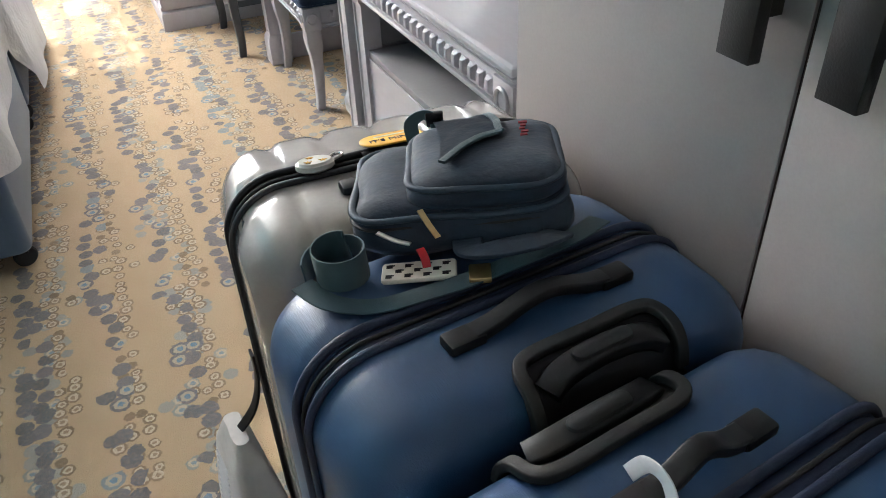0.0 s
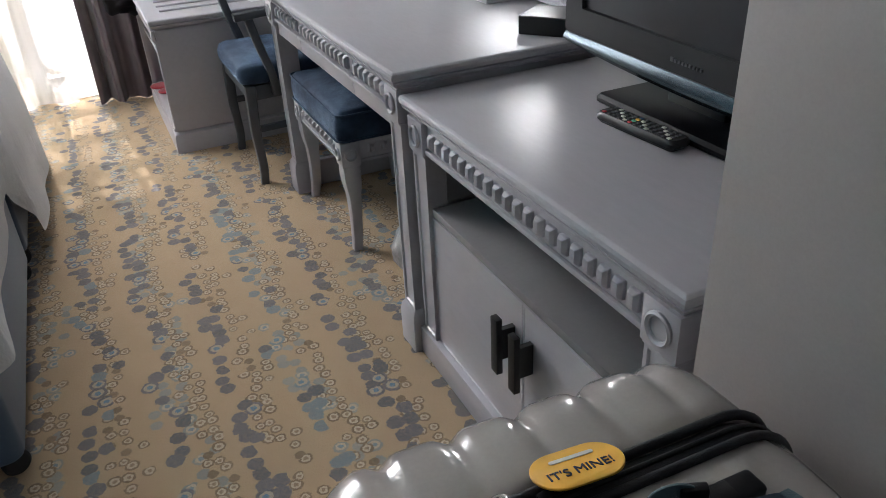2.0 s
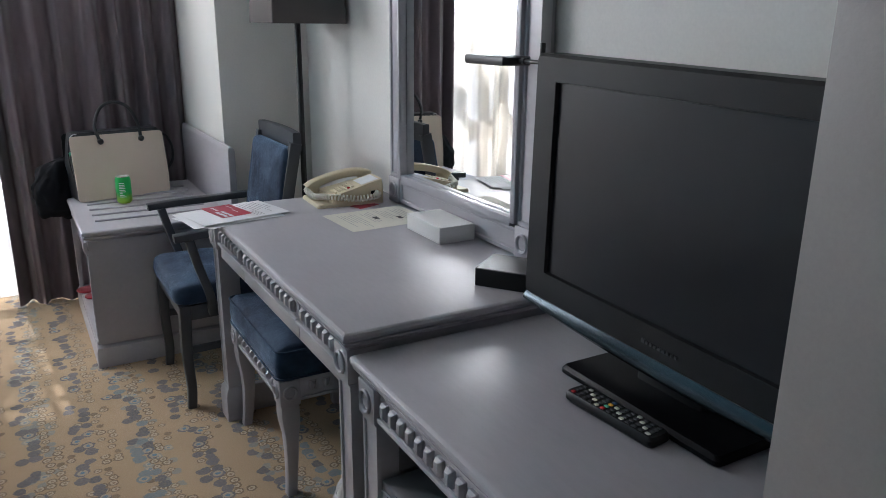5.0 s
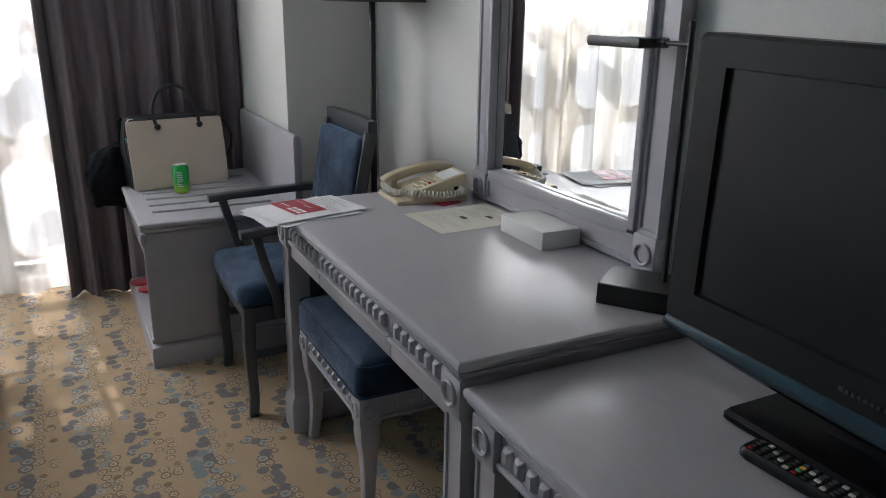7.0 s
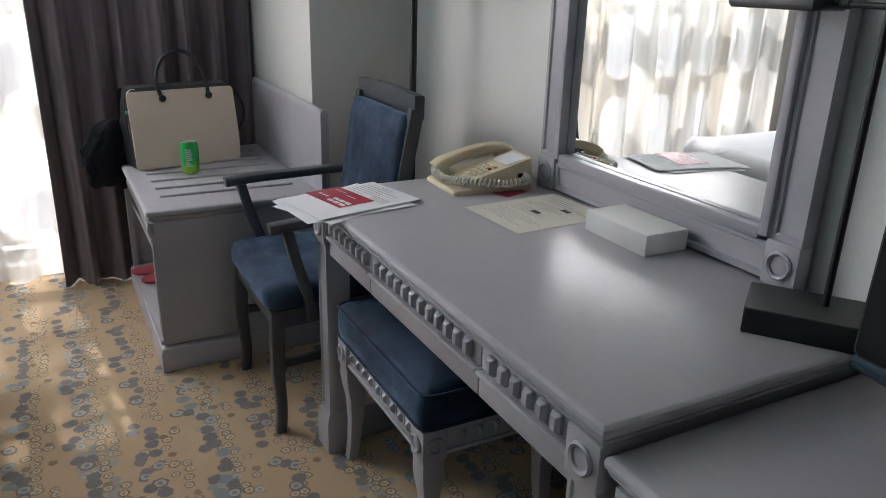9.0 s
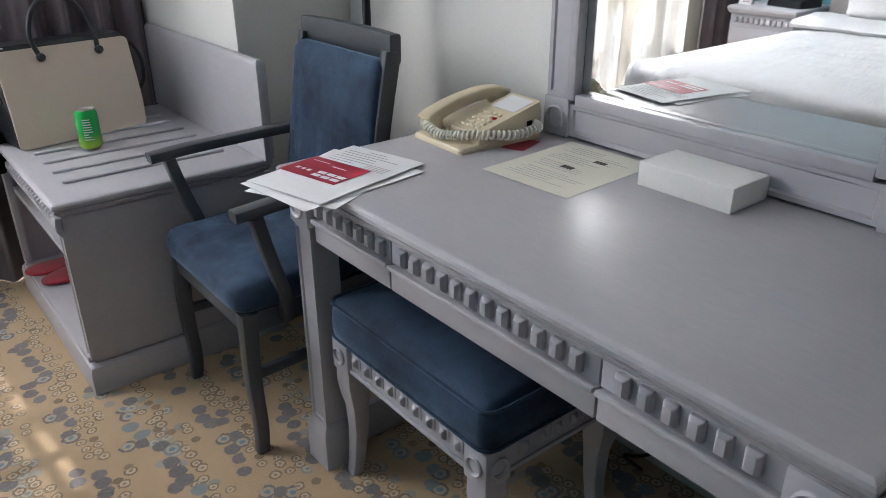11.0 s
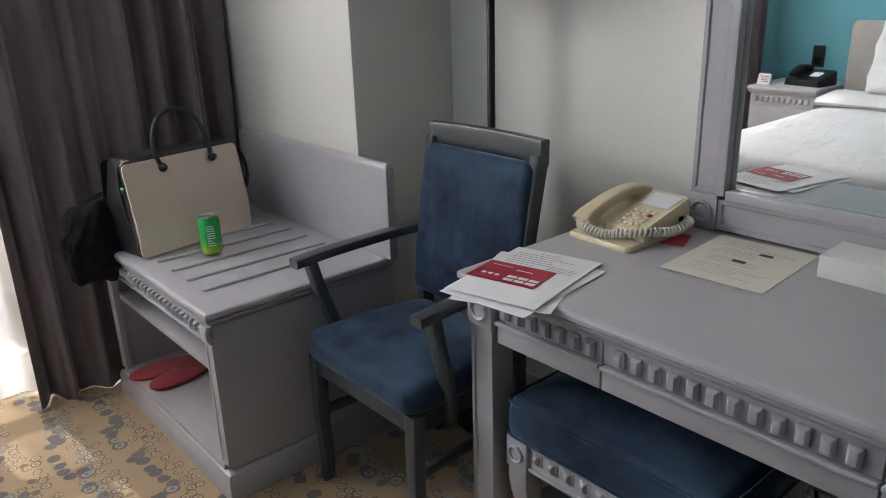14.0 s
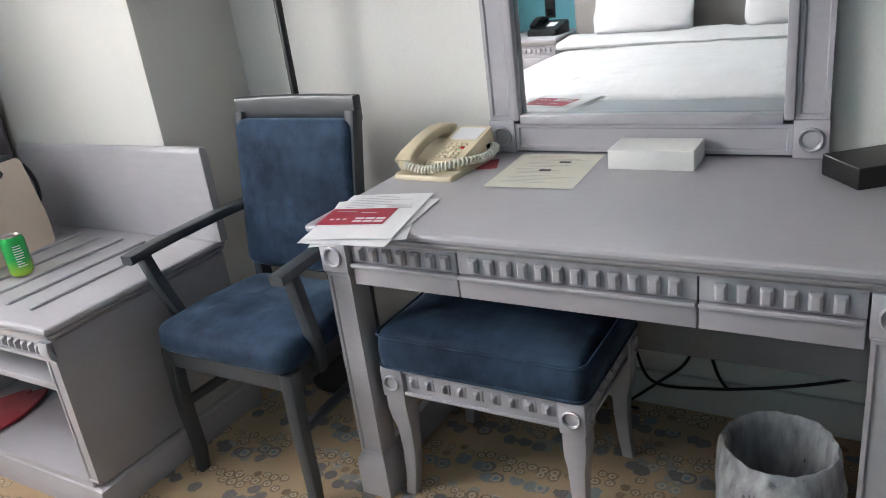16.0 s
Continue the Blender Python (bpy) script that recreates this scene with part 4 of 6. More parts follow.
def duvet():
    """A quilt over both mattresses; its skirt hangs in soft folds, deeper on the window half."""
    bm = bmesh.new()
    x0, x1, y0, y1 = -2.20, FX - 0.004, 1.962, 4.075
    zt = 0.578
    base = rrect(x0, x1, y0, y1, 0.06, 5, 46)
    cx, cy = (x0 + x1) / 2, (y0 + y1) / 2
    rings = []
    for k, (o, zf) in enumerate(((0.014, 0.0), (0.014, 0.12), (0.014, 0.26), (0.012, 0.42), (0.010, 0.58), (0.006, 0.74), (0.0, 0.88), (-0.018, 0.96), (-0.05, 1.0))):
        row = []
        for i, (a, b) in enumerate(base):
            hem = 0.300 if b < 3.05 else 0.075
            if abs(b - 3.05) < 0.06:
                hem = 0.300 - 0.225 * (b - 2.99) / 0.12
            hem += 0.012 * math.sin(i * 0.23)
            z = hem + (zt - 0.085 * max(0.0, 1 - (b - y0) / 0.42) ** 1.3 - hem) * zf
            d = Vector((a - cx, (b - cy) * 0.9, 0)).normalized()
            ax = Vector((1, 0, 0)) if a > x1 - 0.05 else (Vector((0, math.copysign(1, b - cy), 0)) if abs(b - cy) > (y1 - y0) / 2 - 0.05 else Vector((-1, 0, 0)))
            fold = (0.010 * math.sin(i * 0.42) + 0.016 * math.sin(i * 0.17 + 1.0) + 0.012 * noise.noise(Vector((a * 5, b * 5, z * 3)))) * (1 - zf) ** 0.7
            if a > x1 - 0.05 and b > 3.05:
                o2 = o + 0.034 * (1 - zf)
            else:
                o2 = o
            q = ax * (o2 + fold)
            row.append((a + q.x, b + q.y, z))
        rings.append(row)
    last = rings[-1]
    n = 34
    for k in range(1, n):
        s = 1 - k / n
        row = []
        for a, b, z in last:
            p = Vector((cx + (a - cx) * s, cy + (b - cy) * s, 0))
            crease = noise.noise(Vector((p.x * 3.1, p.y * 7, 1))) * 0.010 + abs(noise.noise(Vector((p.x * 9, p.y * 5, 7)))) * -0.010 + noise.noise(Vector((p.x * 1.3, p.y * 1.1, 3))) * 0.012
            low = 0.085 * max(0.0, 1 - (p.y - y0) / 0.42) ** 1.3
            row.append((p.x, p.y, zt + 0.022 * (1 - s ** 6) + crease * (1 - s ** 4) - low))
        rings.append(row)
    skin(bm, rings, cap=False)
    bm.faces.new([v for v in list(bm.verts)[-len(base):]])
    return bm


solo("duvet", duvet(), LINEN, "creased white cotton duvet draped over the bed", "duvet", sharp=70)


def pillow(y, tilt, x, z):
    bm = bmesh.new()
    rings = []
    for k in range(13):
        u = k / 12
        h = math.sin(math.pi * u) ** 0.55
        wid = 0.36 * (0.90 + 0.10 * abs(2 * u - 1))
        hh2 = 0.26 * (0.93 + 0.07 * abs(2 * u - 1))
        rings.append([(a * (0.82 + 0.18 * h) * (wid / 0.36), b * (0.82 + 0.18 * h) * (hh2 / 0.26), (u - 0.5) * 0.17 * (0.3 + 0.7 * (1 - (abs(a) / 0.37) ** 4))) for a, b in rrect(-0.36, 0.36, -0.26, 0.26, 0.06, 4, 8)])
    skin(bm, rings)
    for v in bm.verts:
        v.co += Vector((1, 1, 1)) * (noise.noise(v.co * 9 + Vector((y, 0, 0))) * 0.014 + abs(noise.noise(v.co * 17 + Vector((0, y, 0)))) * -0.010)
    solo("pillow", bm, LINEN, "plump white pillow leaning on the headboard", "pillow", pose(x, y, z, 0, 0, 90) @ pose(0, 0, 0, tilt, 0, 0), sharp=70, group="pillows on the bed")


for y in (2.58, 3.56):
    pillow(y, 64, -2.15, 0.865)


def turned_sheet():
    """The duvet's head end folded back on itself in a soft roll."""
    bm = bmesh.new()
    rings = []
    for k in range(61):
        y = 1.99 + 2.06 * k / 60
        ripple = 0.010 * noise.noise(Vector((y * 4, 2, 0))) + 0.006 * noise.noise(Vector((y * 13, 5, 0)))
        low = 0.080 * max(0.0, 1 - (y - 1.962) / 0.42) ** 1.3
        front = -1.78 + 2.2 * ripple
        rings.append([(a, y, b - low) for a, b in ((-2.19, 0.592), (-2.19, 0.640 + ripple), (-2.05, 0.652 + ripple), (-1.90, 0.646 - ripple), (front - 0.02, 0.634 + ripple), (front + 0.010, 0.616), (front, 0.598), (front - 0.05, 0.590))])
    skin(bm, rings)
    return bm


solo("folded_sheet", turned_sheet(), LINEN, "white sheet edge folded back over the duvet", "sheet", sharp=70)

# ---- nightstand beyond the bed ----
nt0 = thing("nightstand", pose(-2.50, 4.14, 0), "lavender-grey nightstand with dentil frieze and drawer", "nightstand")
nb = bmesh.new()
slab(nb, 0, 0.50, 0, 0.46, [(0.016, 0.60), (0.006, 0.612), (0.004, 0.622), (0.0, 0.628), (0.002, 0.642), (0.01, 0.648)], 0.004, 2)
part("top", nb, TOPG, nt0)
part("body", bx(0.02, 0.475, 0.02, 0.44, 0.0, 0.599, bev=0.003), GREY, nt0)
part("drawer", bx(0.4755, 0.488, 0.05, 0.41, 0.36, 0.52, bev=0.002), GREY, nt0)
tt = None
for i in range(10):
    p = (0.476, 0.062 + 0.0375 * i, 0.565)
    if tt is None:
        tt = part("dentil", tooth(nt0), GREY, nt0, loc=p)
        tt.rotation_euler = (0, 0, math.pi)
    else:
        again("dentil", tt, nt0, p, 180)

# ---- things on the cabinet ----
TVX, TY0, TY1, TZ0, TZ1 = 0.992, 1.128, 1.930, 0.806, 1.315
tv = thing("television", pose(TVX + 0.05, (TY0 + TY1) / 2, CH), "black flat-screen television on a glossy stand, switched off", "television")
hy, b0, t1 = (TY1 - TY0) / 2, TZ0 - CH, TZ1 - CH
bm = bmesh.new()
outer = [(-0.050, a, b) for a, b in rrect(-hy, hy, b0, t1, 0.012, 3)]
mid = [(-0.056, a, b) for a, b in rrect(-hy + 0.006, hy - 0.006, b0 + 0.006, t1 - 0.006, 0.010, 3)]
inn = [(-0.054, a, b) for a, b in rrect(-hy + 0.064, hy - 0.064, b0 + 0.062, t1 - 0.052, 0.003, 3)]
deep = [(-0.044, a, b) for a, b in rrect(-hy + 0.066, hy - 0.066, b0 + 0.064, t1 - 0.054, 0.003, 3)]
back = [(0.0, a, b) for a, b in rrect(-hy, hy, b0, t1, 0.012, 3)]
skin(bm, [back, outer, mid, inn, deep], cap=False)
part("bezel", bm, BLACK, tv, "satin black bezel")
part("screen", bx(-0.0455, -0.0435, -hy + 0.060, hy - 0.060, b0 + 0.058, t1 - 0.048), SCREEN, tv, "dark glossy screen")
bm = bmesh.new()
slab(bm, 0.0005, 0.055, -hy + 0.03, hy - 0.03, [(0.02, b0 + 0.03), (0.0, b0 + 0.05), (0.0, t1 - 0.06), (0.02, t1 - 0.04)], 0.02, 3)
part("back_cover", bm, BLACK, tv)
bm = bmesh.new()
rows = []
for k in range(15):
    y = -hy + 0.004 + (2 * hy - 0.008) * k / 14
    dip = 0.016 * (1 - (2 * k / 14 - 1) ** 2)
    rows.append([(x, y, z - dip * s) for x, z, s in ((-0.050, b0 + 0.004, 0), (-0.058, b0 - 0.004, 0.4), (-0.060, b0 - 0.012, 0.8), (-0.050, b0 - 0.020, 1), (-0.010, b0 - 0.018, 1), (-0.004, b0 + 0.004, 0))])
skin(bm, rows)
part("lower_strip", bm, TRIML, tv, "teal-tinted metallic strip under the screen")
bm = bmesh.new()
for k, w in enumerate((0.010, 0.007, 0.007, 0.007, 0.008, 0.008, 0.006, 0.003, 0.006)):
    y = 0.035 - k * 0.0098
    box(bm, -0.0585, -0.0555, y - w * 0.4, y + w * 0.4, b0 + 0.026, b0 + (0.034 if k == 0 else 0.032))
part("maker_mark", bm, BIN, tv, "small grey maker's mark as plain bars")
for ob in list(tv.children):
    ob.data.transform(pose(0, 0.24, 0.30, 1.15, 0, 0) @ pose(0, -0.24, -0.30))
part("neck", rod([(0.0, 0, 0.018), (0.0, 0, b0 + 0.04)], 0.16, 0.05, up=(1, 0, 0)), BLACK, tv)
bm = bmesh.new()
slab(bm, -0.115, 0.135, -0.195, 0.195, [(0.004, 0.0), (0.0, 0.004), (0.0, 0.012), (0.006, 0.019)], 0.012, 4)
part("stand_base", bm, GLOSS, tv, "glossy black stand base")

rem = thing("remote_control", pose(0.893, 1.528, CH, 0, 0, 4), "black remote control with small coloured buttons", "remote control")
bm = bmesh.new()
slab(bm, -0.025, 0.025, -0.104, 0.104, [(0.006, 0.0), (0.0, 0.007), (0.0, 0.015), (0.004, 0.021)], 0.012, 4)
part("body", bm, BLACK, rem)
btn = {}
for r in range(13):
    for c in range(4):
        m = REDP if (r, c) in ((0, 0), (5, 0)) else GREENK if (r, c) == (5, 1) else YELL if (r, c) == (5, 2) else BLUEC if (r, c) == (5, 3) else BIN if (r + c) % 4 else IVORY
        loc = (-0.015 + 0.010 * c, 0.088 - 0.0145 * r, 0.021)
        if m.name in btn:
            again("button", btn[m.name], rem, loc)
        else:
            btn[m.name] = part("button", bx(-0.0033, 0.0033, -0.0042, 0.0042, -0.001, 0.0022, bev=0.0008, seg=1), m, rem, loc=loc)

# ---- things on the desk ----
lamp = thing("desk_lamp", pose(1.085, 2.078, DH, 0, 0, 36), "black metal desk lamp with flat angled head", "lamp")
bm = bmesh.new()
slab(bm, -0.064, 0.064, -0.098, 0.098, [(0.001, 0.0), (0.0, 0.003), (0.0, 0.043), (0.0015, 0.045)], 0.003, 2)
part("base", bm, METALK, lamp, "heavy black block base")
pole_at = pose(1.085, 2.078, 0, 0, 0, 36).inverted() @ Vector((1.108, 2.066, 0))
px_, py_ = pole_at.x, pole_at.y
part("pole", turned([(0.0062, 0.045), (0.0062, 0.566)], 12, pose(px_, py_, 0)), METALK, lamp)
turn = pose(px_, py_, 0.523, 0, 0, -36)
part("arm", turned([(0.005, 0.0), (0.005, 0.062), (0.0075, 0.065), (0.0075, 0.078), (0.004, 0.081), (0.004, 0.090)], 12, turn @ pose(0, 0, 0, -90, 0, 0)), METALK, lamp)
bm = bmesh.new()
rings = [[(a, y, b) for a, b in rrect(-w, w, -h0, h1, 0.003, 2)] for y, w, h0, h1 in ((0.090, 0.030, 0.009, 0.007), (0.100, 0.040, 0.012, 0.009), (0.258, 0.044, 0.013, 0.009), (0.265, 0.042, 0.009, 0.006))]
skin(bm, [[turn @ Vector(p) for p in r] for r in rings])
part("head", bm, METALK, lamp, "flat black lamp head")

tel = thing("telephone", pose(1.045, 3.100, DH, 0, 0, -3), "aged beige desk telephone with coiled cream cord", "telephone")
def wedge(x0, x1, y0, y1, h0, h1, lip=0.004):
    """A sloping case, low in front."""
    bm = bmesh.new()
    lev = ((0.0, 0.0), (0.0, 0.25), (0.001, 0.75), (lip, 1.0))
    rings = []
    for i, f in lev:
        rings.append([(a, b, max(0.001, f * (h0 + (h1 - h0) * (a - x0) / (x1 - x0)))) if f else (a, b, 0.0) for a, b in rrect(x0 + i, x1 - i, y0 + i, y1 - i, 0.010, 3, 4)])
    skin(bm, rings)
    return bm
part("base_tray", wedge(-0.125, 0.105, -0.092, 0.092, 0.012, 0.020), PHONE, tel)
part("body", wedge(-0.075, 0.115, -0.090, 0.022, 0.036, 0.086), PHONE, tel)
part("cradle", wedge(-0.080, 0.112, 0.023, 0.086, 0.028, 0.066), PHONE, tel)
slope = lambda x: 0.036 + 0.050 * (x + 0.075) / 0.19
key0 = None
for r in range(5):
    for c in range(4):
        x, y = -0.050 + 0.0155 * r, -0.008 - 0.0165 * c
        loc = (x, y, slope(x) + 0.0005)
        if (r, c) == (3, 3):
            part("message_lamp", bx(-0.004, 0.004, -0.005, 0.005, -0.002, 0.004, bev=0.001), REDP, tel, "small red lamp", loc=loc)
            continue
        if key0 is None:
            key0 = part("key", bx(-0.0048, 0.0048, -0.006, 0.006, -0.002, 0.0042, bev=0.001, seg=1), PHKEY, tel, loc=loc)
            key0.rotation_euler = (0, radians(-14), 0)
        else:
            k = again("key", key0, tel, loc)
            k.rotation_euler = (0, radians(-14), 0)
cd = part("dial_card", bx(-0.032, 0.032, -0.040, 0.040, 0.0, 0.001), PAPER, tel, "white printed number card", loc=(0.068, -0.036, slope(0.068) + 0.0012))
cd.rotation_euler = (0, radians(-14.5), 0)
part("socket", bx(0.066, 0.080, -0.0925, -0.0895, 0.035, 0.046), BLACK, tel)
hs = arc([(-0.112, 0.055, 0.040), (-0.092, 0.055, 0.056), (-0.03, 0.055, 0.076), (0.04, 0.055, 0.087), (0.088, 0.055, 0.084), (0.108, 0.055, 0.074)], 6)
part("handset", rod(hs, [0.040 + 0.014 * abs(2 * i / (len(hs) - 1) - 1) ** 2 for i in range(len(hs))], [0.026 + 0.012 * abs(2 * i / (len(hs) - 1) - 1) ** 3 for i in range(len(hs))]), PHONE, tel, "curved beige handset", sharp=60)
for x, z in ((-0.098, 0.045), (0.096, 0.080)):
    part("handset_cup", turned([(0.022, -0.022), (0.026, -0.014), (0.025, 0.008), (0.016, 0.014)], 18, pose(x, 0.055, z)), PHONE, tel)
path = arc([(-0.122, 0.046, 0.040), (-0.114, 0.0, 0.026), (-0.092, -0.045, 0.030), (-0.050, -0.092, 0.034), (0.020, -0.108, 0.026), (0.085, -0.106, 0.032), (0.080, -0.096, 0.040)], 40)
coil, turns = [], 36
for i in range(len(path) * 3):
    f = i / (len(path) * 3 - 1) * (len(path) - 1)
    p = Vector(path[int(f)]).lerp(Vector(path[min(int(f) + 1, len(path) - 1)]), f % 1)
    t = (Vector(path[min(int(f) + 1, len(path) - 1)]) - Vector(path[max(int(f) - 1, 0)])).normalized()
    s = t.cross(Vector((0, 0, 1))).normalized()
    w = i / (len(path) * 3 - 1) * turns * 6.2832
    coil.append(p + s * 0.0085 * math.cos(w) + s.cross(t) * 0.0085 * math.sin(w))
part("cord", rod(coil, 0.0031, seg=6), CORD, tel, "coiled cream cord", sharp=70)


def sheet(w, h, bend, seed, n=12):
    """A thin sheet of paper with a slight curl: x right, y up, centred."""
    bm = bmesh.new()
    rnd = random.Random(seed)
    a, b = rnd.uniform(0, 6), rnd.uniform(0, 6)
    vs = [[bm.verts.new((-w / 2 + w * i / n, -h / 2 + h * j / n, bend * (math.sin(a + 3.0 * i / n) + math.sin(b + 2.2 * j / n) + 2) / 4)) for i in range(n + 1)] for j in range(n + 1)]
    low = [[bm.verts.new(v.co - Vector((0, 0, 0.0004))) for v in r] for r in vs]
    for j in range(n):
        for i in range(n):
            bm.faces.new((vs[j][i], vs[j][i + 1], vs[j + 1][i + 1], vs[j + 1][i]))
            bm.faces.new((low[j][i], low[j + 1][i], low[j + 1][i + 1], low[j][i + 1]))
    for k in range(n):
        for q, w2 in ((vs[0], low[0]), (vs[n], low[n])):
            bm.faces.new((q[k], w2[k], w2[k + 1], q[k + 1]))
        for c in (0, n):
            bm.faces.new((vs[k][c], vs[k + 1][c], low[k + 1][c], low[k][c]))
    return bm, lambda x, y: bend * (math.sin(a + 3.0 * (x + w / 2) / w) + math.sin(b + 2.2 * (y + h / 2) / h) + 2) / 4


def bars(rows, lift, rise):
    """Lines of unreadable print as thin bars: rows of (x0, x1, y, height)."""
    bm = bmesh.new()
    for x0, x1, y, h in rows:
        n = max(1, int((x1 - x0) / 0.015))
        for i in range(n):
            a, b = x0 + (x1 - x0) * i / n, x0 + (x1 - x0) * (i + 1) / n
            z = rise((a + b) / 2, y) + lift
            v = [bm.verts.new(c) for c in ((a, y - h / 2, z), (b, y - h / 2, z), (b, y + h / 2, z), (a, y + h / 2, z))]
            bm.faces.new(v)
    return bm


rp = random.Random(11)
PC = (0.648, 3.078)
for k, (dx, dy, rz, z, bd) in enumerate(((-0.012, -0.004, -66.0, 0.0006, 0.0016), (-0.020, -0.016, -83.0, 0.0024, 0.0018), (0.0, 0.0, -77.2, 0.0044, 0.0030))):
    bm, rise = sheet(0.210, 0.297, bd, 20 + k)
    top = k == 2
    ps = solo("paper_sheet", bm, PAPER, "printed white sheet lying over the desk corner" if top else "white sheet lying under a printed page", "paper", pose(PC[0] + dx, PC[1] + dy, DH + z, 0, 0, rz), group="loose papers")
    if top:
        rows = []
        for i in range(9):
            rows.append((-0.085 + (0.05 if i == 0 else 0), 0.0 + rp.uniform(-0.03, 0.075), 0.128 - 0.0125 * i, 0.0028))
        for i in range(4):
            rows.append((0.02, 0.085, 0.066 - 0.008 * i, 0.0022))
        part("print", bars(rows, 0.0007, rise), INK, ps, "unreadable grey lines of print")
bm, rise = sheet(0.104, 0.162, 0.001, 41)
card = solo("red_card", bm, REDC, "dark red printed card lying on the papers", "card", pose(0.630, 3.102, DH + 0.0078, 0, 0, 12.5), group="red cards")
bm = bars([(-0.026, -0.016, 0.055 - 0.016 * i, 0.010) for i in range(3)] + [(-0.040 + 0.018 * j, -0.028 + 0.018 * j, -0.012 - 0.026 * i, 0.022) for i in range(3) for j in range(2)] + [(0.020, 0.024, -0.02, 0.04), (0.030, 0.033, 0.04, 0.05)], 0.0007, rise)
part("print", bm, PAPER, card, "small white boxes of print")

bm, rise = sheet(0.224, 0.285, 0.0025, 51)
note = solo("cream_notice", bm, CREAMP, "cream printed notice sheet lying on the desk", "paper", pose(1.040, 2.812, DH + 0.0008, 0, 0, -86.5))
rows = [(-0.085 + rp.uniform(0, 0.02), 0.03 + rp.uniform(-0.03, 0.06), 0.115 - 0.011 * i, 0.0022) for i in range(21) if i not in (4, 9, 14)]
part("print", bars(rows, 0.0007, rise), INK, note, "unreadable grey lines of print")
part("emblem", bars([(0.015, 0.045, 0.066, 0.016)], 0.0009, rise), BLACK, note, "small dark emblem")
part("emblem", bars([(-0.015, 0.015, -0.005, 0.016)], 0.0009, rise), BLACK, note, "small dark emblem")
bm, rise = sheet(0.055, 0.088, 0.001, 61)
solo("red_card", bm, REDC, "small red card tucked beside the telephone", "card", pose(1.075, 2.992, DH + 0.0008, 0, 0, -70), group="red cards")

bm = bmesh.new()
slab(bm, -0.058, 0.058, -0.101, 0.101, [(0.0005, 0.0), (0.0, 0.001), (0.0, 0.047), (0.001, 0.048)], 0.0012, 2)
cart = solo("carton", bm, WHITEB, "plain white cardboard carton lying on the desk", "box", pose(1.128, 2.560, DH, 0, 0, 0))
part("lid_flap", bx(-0.0586, 0.0586, -0.1018, -0.1012, 0.004, 0.0475), WHITEB, cart)

# ---- floor lamp behind the chair ----
fl = thing("floor_lamp", pose(1.082, 3.618, 0), "dark metal floor lamp with square taupe shade", "lamp")
part("base", turned([(0.125, 0.0), (0.125, 0.012), (0.118, 0.018), (0.016, 0.024)], 32), METALK, fl)
part("pole", turned([(0.0115, 0.022), (0.0115, 1.42), (0.008, 1.43), (0.008, 1.50)], 14), METALK, fl)
bm = bmesh.new()
skin(bm, [[(a, b, z) for a, b in rrect(-w, w, -w, w, 0.008, 3)] for z, w in ((1.362, 0.148), (1.66, 0.135))], cap=False)
skin(bm, [[(a, b, z) for a, b in rrect(-w, w, -w, w, 0.008, 3)] for z, w in ((1.362, 0.145), (1.66, 0.132))], cap=False)
part("shade", bm, SHADE, fl, "square dark taupe fabric shade")
part("shade_ring", bx(-0.143, 0.143, -0.006, 0.006, 1.50, 1.508), METALK, fl)

# ---- things on the bench ----
hb = thing("handbag", pose(0.466, 4.475, BH, 0, 0, 10.0), "cream leather handbag with black sides and handles", "handbag")
def bagring(z, w, d, r):
    return [(a, b, z) for a, b in rrect(-w, w, -d, d * 0.70, r, 4, 6)]
bm = bmesh.new()
skin(bm, [bagring(0.006, 0.205, 0.104, 0.02), bagring(0.06, 0.209, 0.103, 0.02), bagring(0.10, 0.206, 0.098, 0.02), bagring(0.16, 0.213, 0.090, 0.02), bagring(0.23, 0.206, 0.074, 0.02), bagring(0.288, 0.196, 0.060, 0.015), bagring(0.303, 0.188, 0.050, 0.012)])
part("body", bm, BLACKL, hb, "black leather sides and top")
for s in (-1, 1):
    bm = bmesh.new()
    rings = []
    for off in (0.0, 0.005):
        rings.append([(a, s * ((0.1085 if s < 0 else 0.078) + off - max(0.0, b - 0.10) * (0.21 if s < 0 else 0.15)), b) for a, b in rrect(-0.211, 0.200, 0.004, 0.292, 0.016, 4, 8)])
    skin(bm, rings)
    part("front_panel" if s < 0 else "rear_panel", bm, CREAML if s < 0 else BLACKL, hb, "smooth cream leather panel" if s < 0 else "black leather rear panel")
    hp = arc([(-0.082, s * 0.080, 0.262), (-0.095, s * 0.068, 0.33), (-0.062, s * 0.054, 0.405), (0.0, s * 0.050, 0.432), (0.062, s * 0.054, 0.405), (0.095, s * 0.068, 0.33), (0.098, s * 0.080, 0.262)], 6)
    if s < 0:
        hd = part("handle", rod(hp, 0.0075, seg=10), BLACKL, hb, "rounded black leather handle", sharp=70)
        for x in (-0.082, 0.098):
            part("handle_tab", turned([(0.013, 0.0), (0.014, 0.003), (0.012, 0.012), (0.008, 0.02)], 14, pose(x, -0.0815, 0.262, 72, 0, 0)), BLACKL, hd)
st = arc([(0.186, -0.03, 0.276), (0.226, -0.04, 0.262), (0.252, -0.045, 0.205), (0.246, -0.05, 0.140), (0.214, -0.05, 0.098)], 6)
part("strap", rod(st, 0.0065, seg=8), BLACKL, hb, "thin black shoulder strap")
st = arc([(-0.182, 0.0, 0.285), (-0.205, -0.03, 0.26), (-0.216, -0.05, 0.19), (-0.208, -0.06, 0.11)], 6)
